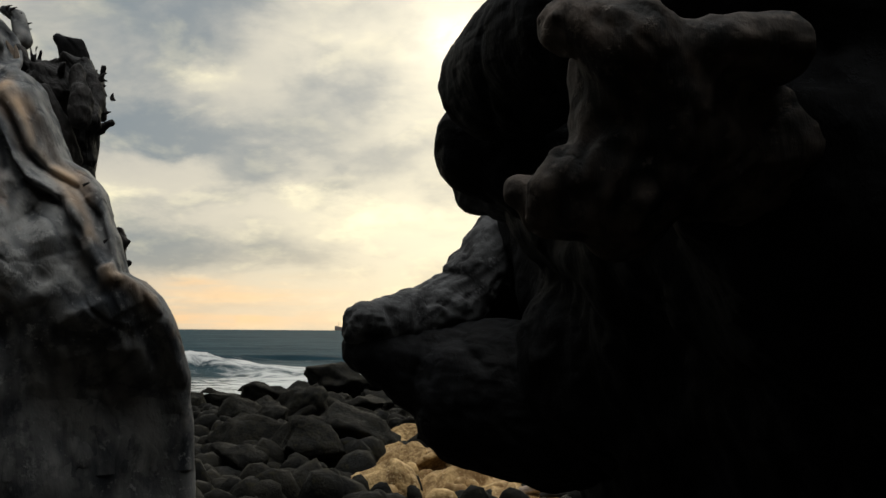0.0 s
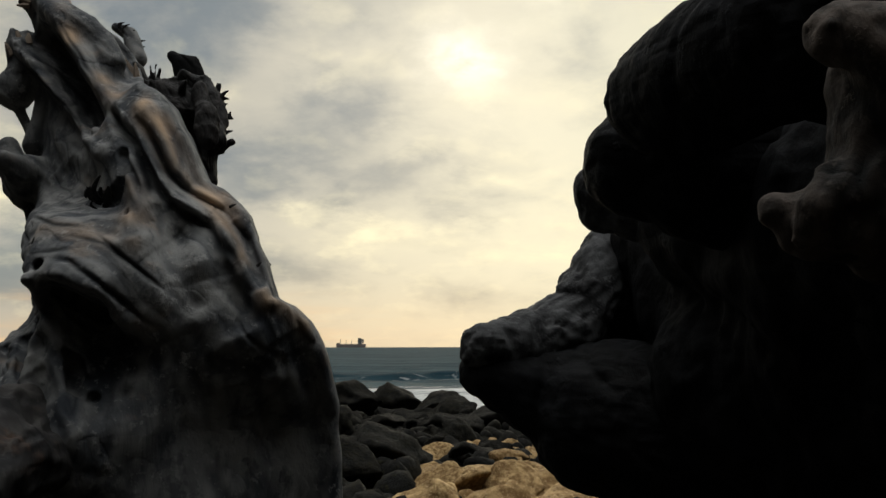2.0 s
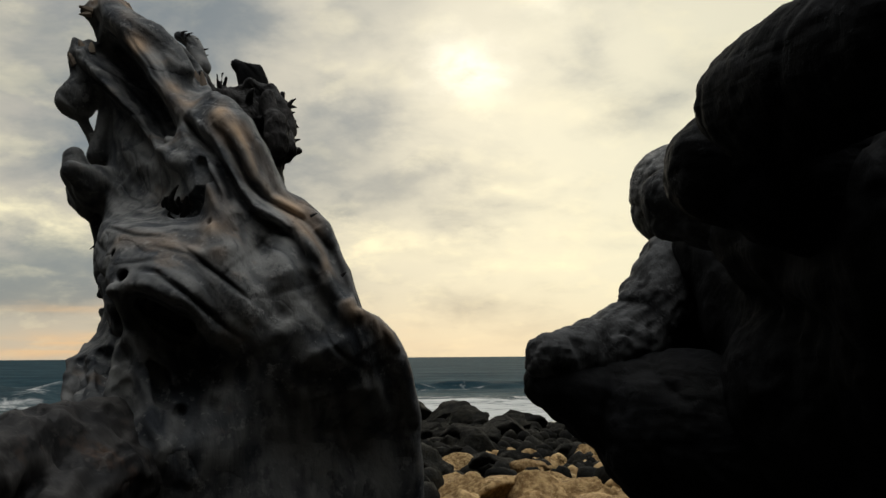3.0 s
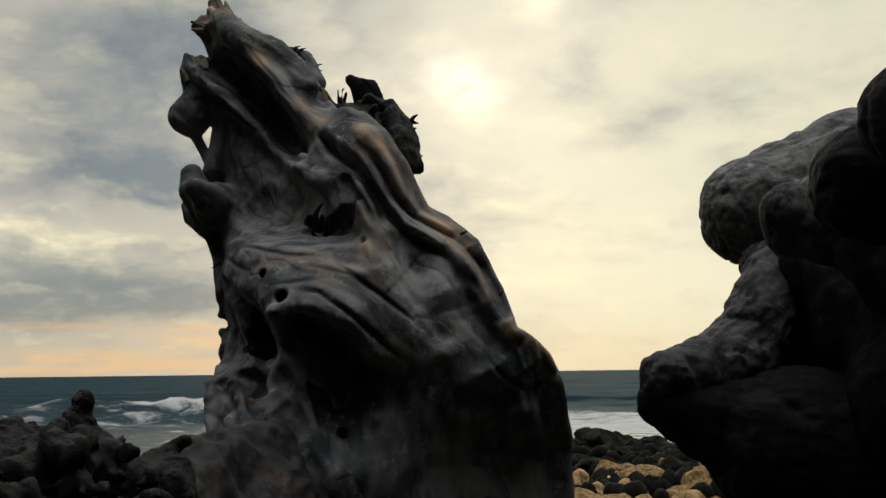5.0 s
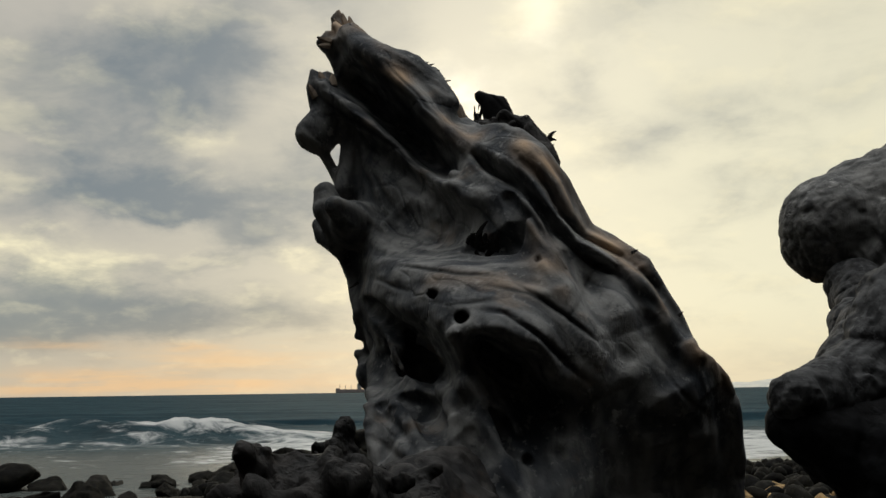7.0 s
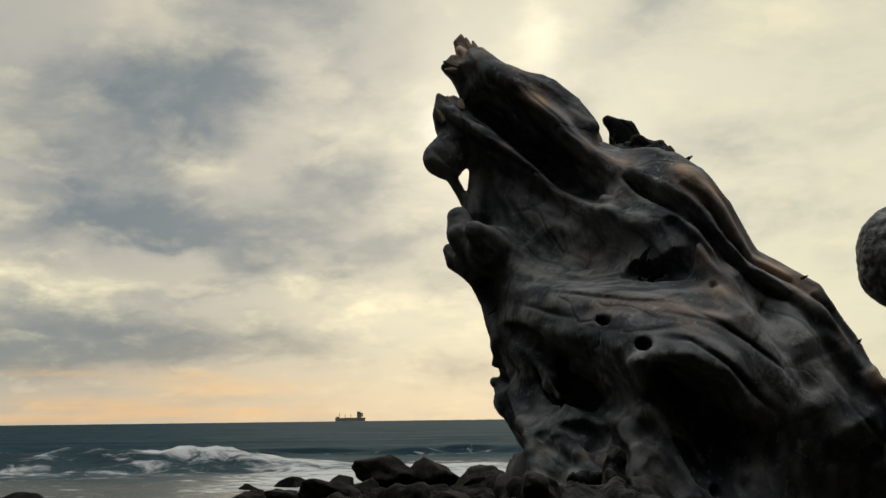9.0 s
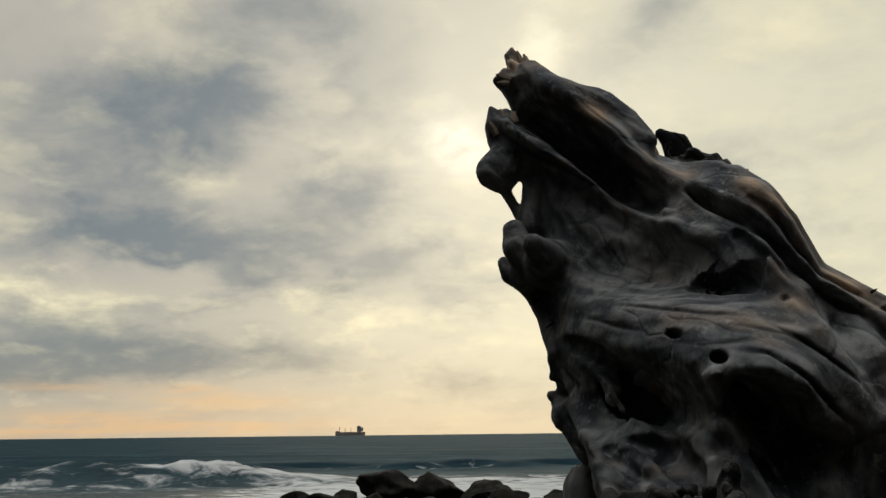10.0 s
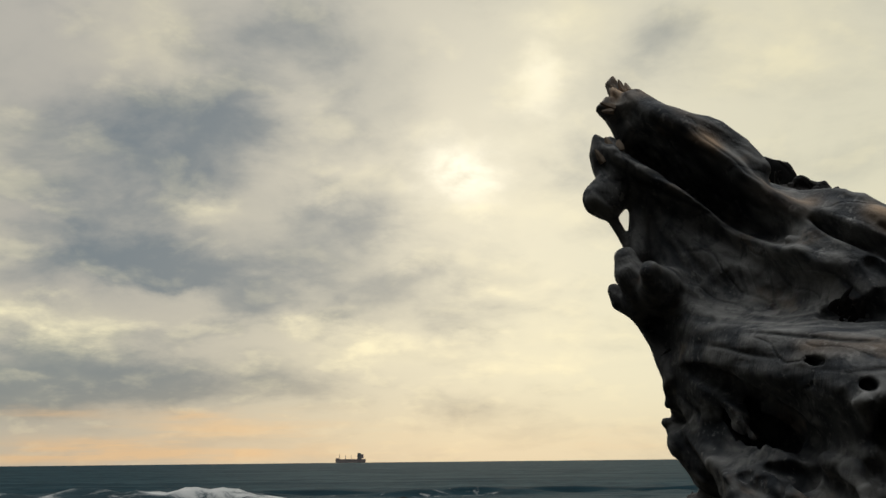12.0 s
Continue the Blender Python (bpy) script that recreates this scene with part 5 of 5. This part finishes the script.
# ---- boulders ----
def boulder_mesh(name, seed, mat, flat=0.75, cells=4):
    bm = bmesh.new()
    bmesh.ops.create_icosphere(bm, subdivisions=cells, radius=1.0)
    rng = random.Random(seed)
    planes = [(Vector((rng.uniform(-1, 1), rng.uniform(-1, 1), rng.uniform(-1, 1))).normalized(), rng.uniform(0.45, 0.88)) for _ in range(11)]
    shift = Vector((seed * 3.7, seed * 1.9, 0))
    for v in bm.verts:
        p = v.co.copy()
        for n, dist in planes:
            over = p.dot(n) - dist
            if over > 0:
                p -= n * over * 0.95
        p *= 1 + 0.22 * noise.noise(p * 1.3 + shift) + 0.09 * noise.noise(p * 3.5 + shift) + 0.05 * noise.noise(p * 8 + shift)
        p.z *= flat
        v.co = p
    for f in bm.faces:
        f.smooth = True
    me = bpy.data.meshes.new(name)
    bm.to_mesh(me)
    bm.free()
    me.materials.append(mat)
    return me


rng = random.Random(11)
dark_meshes = [boulder_mesh("boulder", s, basalt, 0.6 + 0.05 * (s % 5)) for s in range(9)]
pale_meshes = [boulder_mesh("pale_boulder", 20 + s, sandstone, 0.6 + 0.06 * (s % 4)) for s in range(6)]


def rock(name, me, x, y, r, label, group, lift=0.25, stretch=1.0):
    ob = new(name, me)
    z = float(ground_height(np.array(x), np.array(y)))
    ob.matrix_basis = pose(x, y, z + r * lift, rng.uniform(-12, 12), rng.uniform(-12, 12), rng.uniform(0, 360)) @ Matrix.Diagonal((r * stretch, r, r, 1))
    return tagged(ob, label, "rock", group)


DARK_LABEL, PALE_LABEL = "dark wet basalt boulder on the shore", "pitted yellow sandstone boulder among dark stones"
for _ in range(165):
    y = 7.6 + 14 * rng.random() ** 0.85
    x = rng.uniform(-0.20, 0.17) * y
    rock("boulder", rng.choice(dark_meshes), x, y, rng.uniform(0.11, 0.25) * rng.choice((0.7, 1.0, 1.4)) * (0.75 + y / 45), DARK_LABEL, "shore boulders", 0.4, rng.uniform(0.9, 1.4))
for _ in range(46):
    y = rng.uniform(13.5, 27)
    x = rng.uniform(-0.50, -0.10) * y
    rock("boulder", rng.choice(dark_meshes), x, y, rng.uniform(0.16, 0.42), "dark boulder washed by the surf", "surf boulders", 0.55, rng.uniform(1.0, 1.5))
for _ in range(46):
    y = rng.uniform(14.5, 22.0)
    x = rng.uniform(-0.56, -0.16) * y
    rock("boulder", rng.choice(dark_meshes), x, y, rng.uniform(0.14, 0.34) * rng.choice((0.7, 1.0, 1.2)), "dark boulder washed by the surf", "surf boulders", 0.75, rng.uniform(1.0, 1.5))
for x, y, r in ((-1.9, 20.5, 0.62), (-1.2, 21.0, 0.55), (-0.3, 20.0, 0.5), (-3.4, 24.0, 0.5), (-4.6, 26.0, 0.45), (-5.6, 25.0, 0.4), (-9.6, 21.0, 0.5), (-8.4, 18.0, 0.6)):
    rock("boulder", rng.choice(dark_meshes), x, y, r, "big dark boulder at the waterline", "surf boulders", 0.9, 1.3)
for x, y, r in ((-0.30, 5.75, 0.38), (0.05, 5.80, 0.46), (0.40, 5.75, 0.40), (0.70, 5.80, 0.36), (-0.27, 6.90, 0.30), (0.22, 6.45, 0.30), (0.55, 6.50, 0.30), (0.95, 6.30, 0.36), (-0.05, 6.60, 0.24), (1.25, 6.4, 0.3)):
    rock("pale_boulder", rng.choice(pale_meshes), x, y, r, PALE_LABEL, "pale boulders", 0.13 / r - 0.5, 1.15)
for x, y, r in ((-0.80, 6.5, 0.36), (-1.15, 6.0, 0.24), (-0.62, 7.6, 0.36), (-1.35, 7.0, 0.34), (-1.0, 7.4, 0.3), (-0.62, 5.75, 0.17)):
    rock("boulder", rng.choice(dark_meshes), x, y, r, "brown boulder beside pale stones", "shore boulders", 0.3, 1.1)
for _ in range(60):
    y = rng.uniform(6.5, 10.0)
    x = rng.uniform(-0.08, 0.32) * y
    rock("pale_boulder", rng.choice(pale_meshes), x, y, rng.uniform(0.06, 0.19), PALE_LABEL, "pale boulders", 0.35, rng.uniform(0.9, 1.4))


def cobbles(name, count, box, sizes, mat, label, seed, fan=True):
    """Many small stones strewn over a stretch of the ground, in one mesh."""
    r = np.random.RandomState(seed)
    bm = bmesh.new()
    bmesh.ops.create_icosphere(bm, subdivisions=2, radius=1.0)
    base = np.array([v.co[:] for v in bm.verts])
    tris = np.array([[v.index for v in f.verts] for f in bm.faces])
    bm.free()
    verts, faces = [], []
    for i in range(count):
        y = r.uniform(box[2], box[3])
        x = r.uniform(box[0], box[1]) * (y if fan else 1.0)
        size = r.uniform(*sizes)
        turn = np.array(Euler(r.uniform(-3, 3, 3)).to_matrix())
        p = base * (1 + 0.22 * smooth_noise(base * 1.4 + i * 7.3, seed))[:, None] * np.array((1.3, 1.0, 0.7)) * size
        z = float(ground_height(np.array(x), np.array(y)))
        verts.append(p @ turn.T + np.array((x, y, z + size * 0.25)))
        faces.append(tris + i * len(base))
    me = bpy.data.meshes.new(name)
    me.from_pydata(np.concatenate(verts).tolist(), [], np.concatenate(faces).tolist())
    me.polygons.foreach_set("use_smooth", np.ones(len(me.polygons), bool))
    return tagged(part(name, me, mat), label, "stones", kind="stuff")


cobbles("cobbles", 1500, (-0.30, 0.36, 7.0, 21.0), (0.04, 0.13), basalt, "dark cobbles strewn between the boulders", 31)
cobbles("pale_cobbles", 220, (-0.08, 0.36, 5.2, 9.0), (0.03, 0.09), sandstone, "pale cobbles strewn among dark stones", 32)


# ---- the ship on the horizon ----
def ship():
    top = thing("cargo_ship", (-361.0, 4000.0, SEA), "small hazy cargo ship riding on the horizon", "ship")
    # both colours are paled to stand in for haze over the distance
    hazed_hull_paint, hazed_deck_paint = paint("hazed_hull_paint", (0.85, 0.66, 0.60, 1)), paint("hazed_deck_paint", (0.75, 0.70, 0.64, 1))

    def block(name, size, at, mat, taper=1.0):
        bm = bmesh.new()
        bmesh.ops.create_cube(bm, size=1.0)
        for v in bm.verts:
            k = taper if v.co.z > 0 else 1.0
            v.co = Vector((v.co.x * size[0] * k, v.co.y * size[1] * k, v.co.z * size[2])) + Vector(at)
        bmesh.ops.bevel(bm, geom=bm.edges[:], offset=min(size) * 0.08, segments=2, affect="EDGES")
        bmesh.ops.translate(bm, verts=bm.verts, vec=top.location)
        return part(name, bm, mat, top)

    block("hull", (112, 20, 15), (0, 0, 6), hazed_hull_paint, 1.03)
    block("forecastle", (12, 18, 5), (-50, 0, 15), hazed_hull_paint)
    block("deckhouse", (16, 18, 20), (34, 0, 23), hazed_deck_paint)
    block("bridge", (12, 20, 5), (33, 0, 34), hazed_deck_paint)
    block("funnel", (7, 7, 16), (46, 0, 24), hazed_hull_paint, 0.85)
    for at, tall in ((-42, 20), (-20, 16), (2, 16)):
        block("mast", (2.4, 2.4, tall), (at, 0, 13 + tall / 2), hazed_deck_paint, 0.6)


ship()


# ---- the hazy headland beyond the bay ----
def headland():
    haze, shader, tools = material("haze_glow_hillside", 1.0)
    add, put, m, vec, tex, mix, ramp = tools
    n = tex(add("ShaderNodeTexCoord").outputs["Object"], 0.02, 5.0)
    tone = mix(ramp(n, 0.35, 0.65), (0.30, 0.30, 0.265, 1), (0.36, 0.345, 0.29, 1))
    # the hill's tone also glows: emission stands in for haze in the air
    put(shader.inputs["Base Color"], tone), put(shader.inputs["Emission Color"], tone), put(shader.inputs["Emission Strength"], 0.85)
    verts, faces = [], []
    n = 120
    for i in range(n + 1):
        f = i / n
        along = radians(13.0 + 32.0 * f)
        tall = 4 + 150 * f ** 0.8 * (1 - 0.35 * f) + 9 * noise.noise(Vector((f * 14, 0, 0))) + 4 * noise.noise(Vector((f * 50, 3, 0)))
        for r, z in ((4300, SEA - 3), (4420, SEA + tall * 0.55), (4560, SEA + tall), (4800, SEA - 3)):
            verts.append((r * math.sin(along), r * math.cos(along), z))
    for i in range(n):
        for k in range(3):
            a = i * 4 + k
            faces.append((a, a + 4, a + 5, a + 1))
    me = bpy.data.meshes.new("headland")
    me.from_pydata(verts, [], faces)
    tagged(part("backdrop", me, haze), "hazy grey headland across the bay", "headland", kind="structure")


headland()


# ---- a stick washed up on the pale boulders ----
def washed_stick():
    top = thing("driftwood_stick", (0.5, 5.5, 0.0), "pale driftwood stick lying on yellow boulders", "driftwood")
    limb = Solid(grain_skin((1.0, 0.0, 0.2), 120, 0.006, 0.012))
    limb.add([(0.360, 5.550, 0.030, 0.021), (0.481, 5.550, 0.061, 0.024), (0.611, 5.500, 0.081, 0.027), (0.709, 5.450, 0.107, 0.024), (0.775, 5.450, 0.131, 0.015)], 0.02)
    part("stick", limb.mesh("stick", 0.008, rounds=8), fresh_wood, top)
    limb = Solid(grain_skin((1.0, 0.0, 0.0), 121, 0.006, 0.012))
    limb.add([(0.536, 5.500, 0.039, 0.015), (0.650, 5.450, 0.054, 0.018), (0.724, 5.450, 0.043, 0.015)], 0.02)
    part("side_branch", limb.mesh("side_branch", 0.008, rounds=8), bark, top, "dark broken side branch")


washed_stick()

cobbles("cobbles", 260, (-0.34, -0.07, 5.0, 8.0), (0.05, 0.15), basalt, "dark cobbles strewn beside the pale boulders", 33)
cobbles("cobbles", 1400, (-4.0, 4.0, -1.8, 6.0), (0.03, 0.10), basalt, "dark cobbles strewn round the driftwood", 34, False)
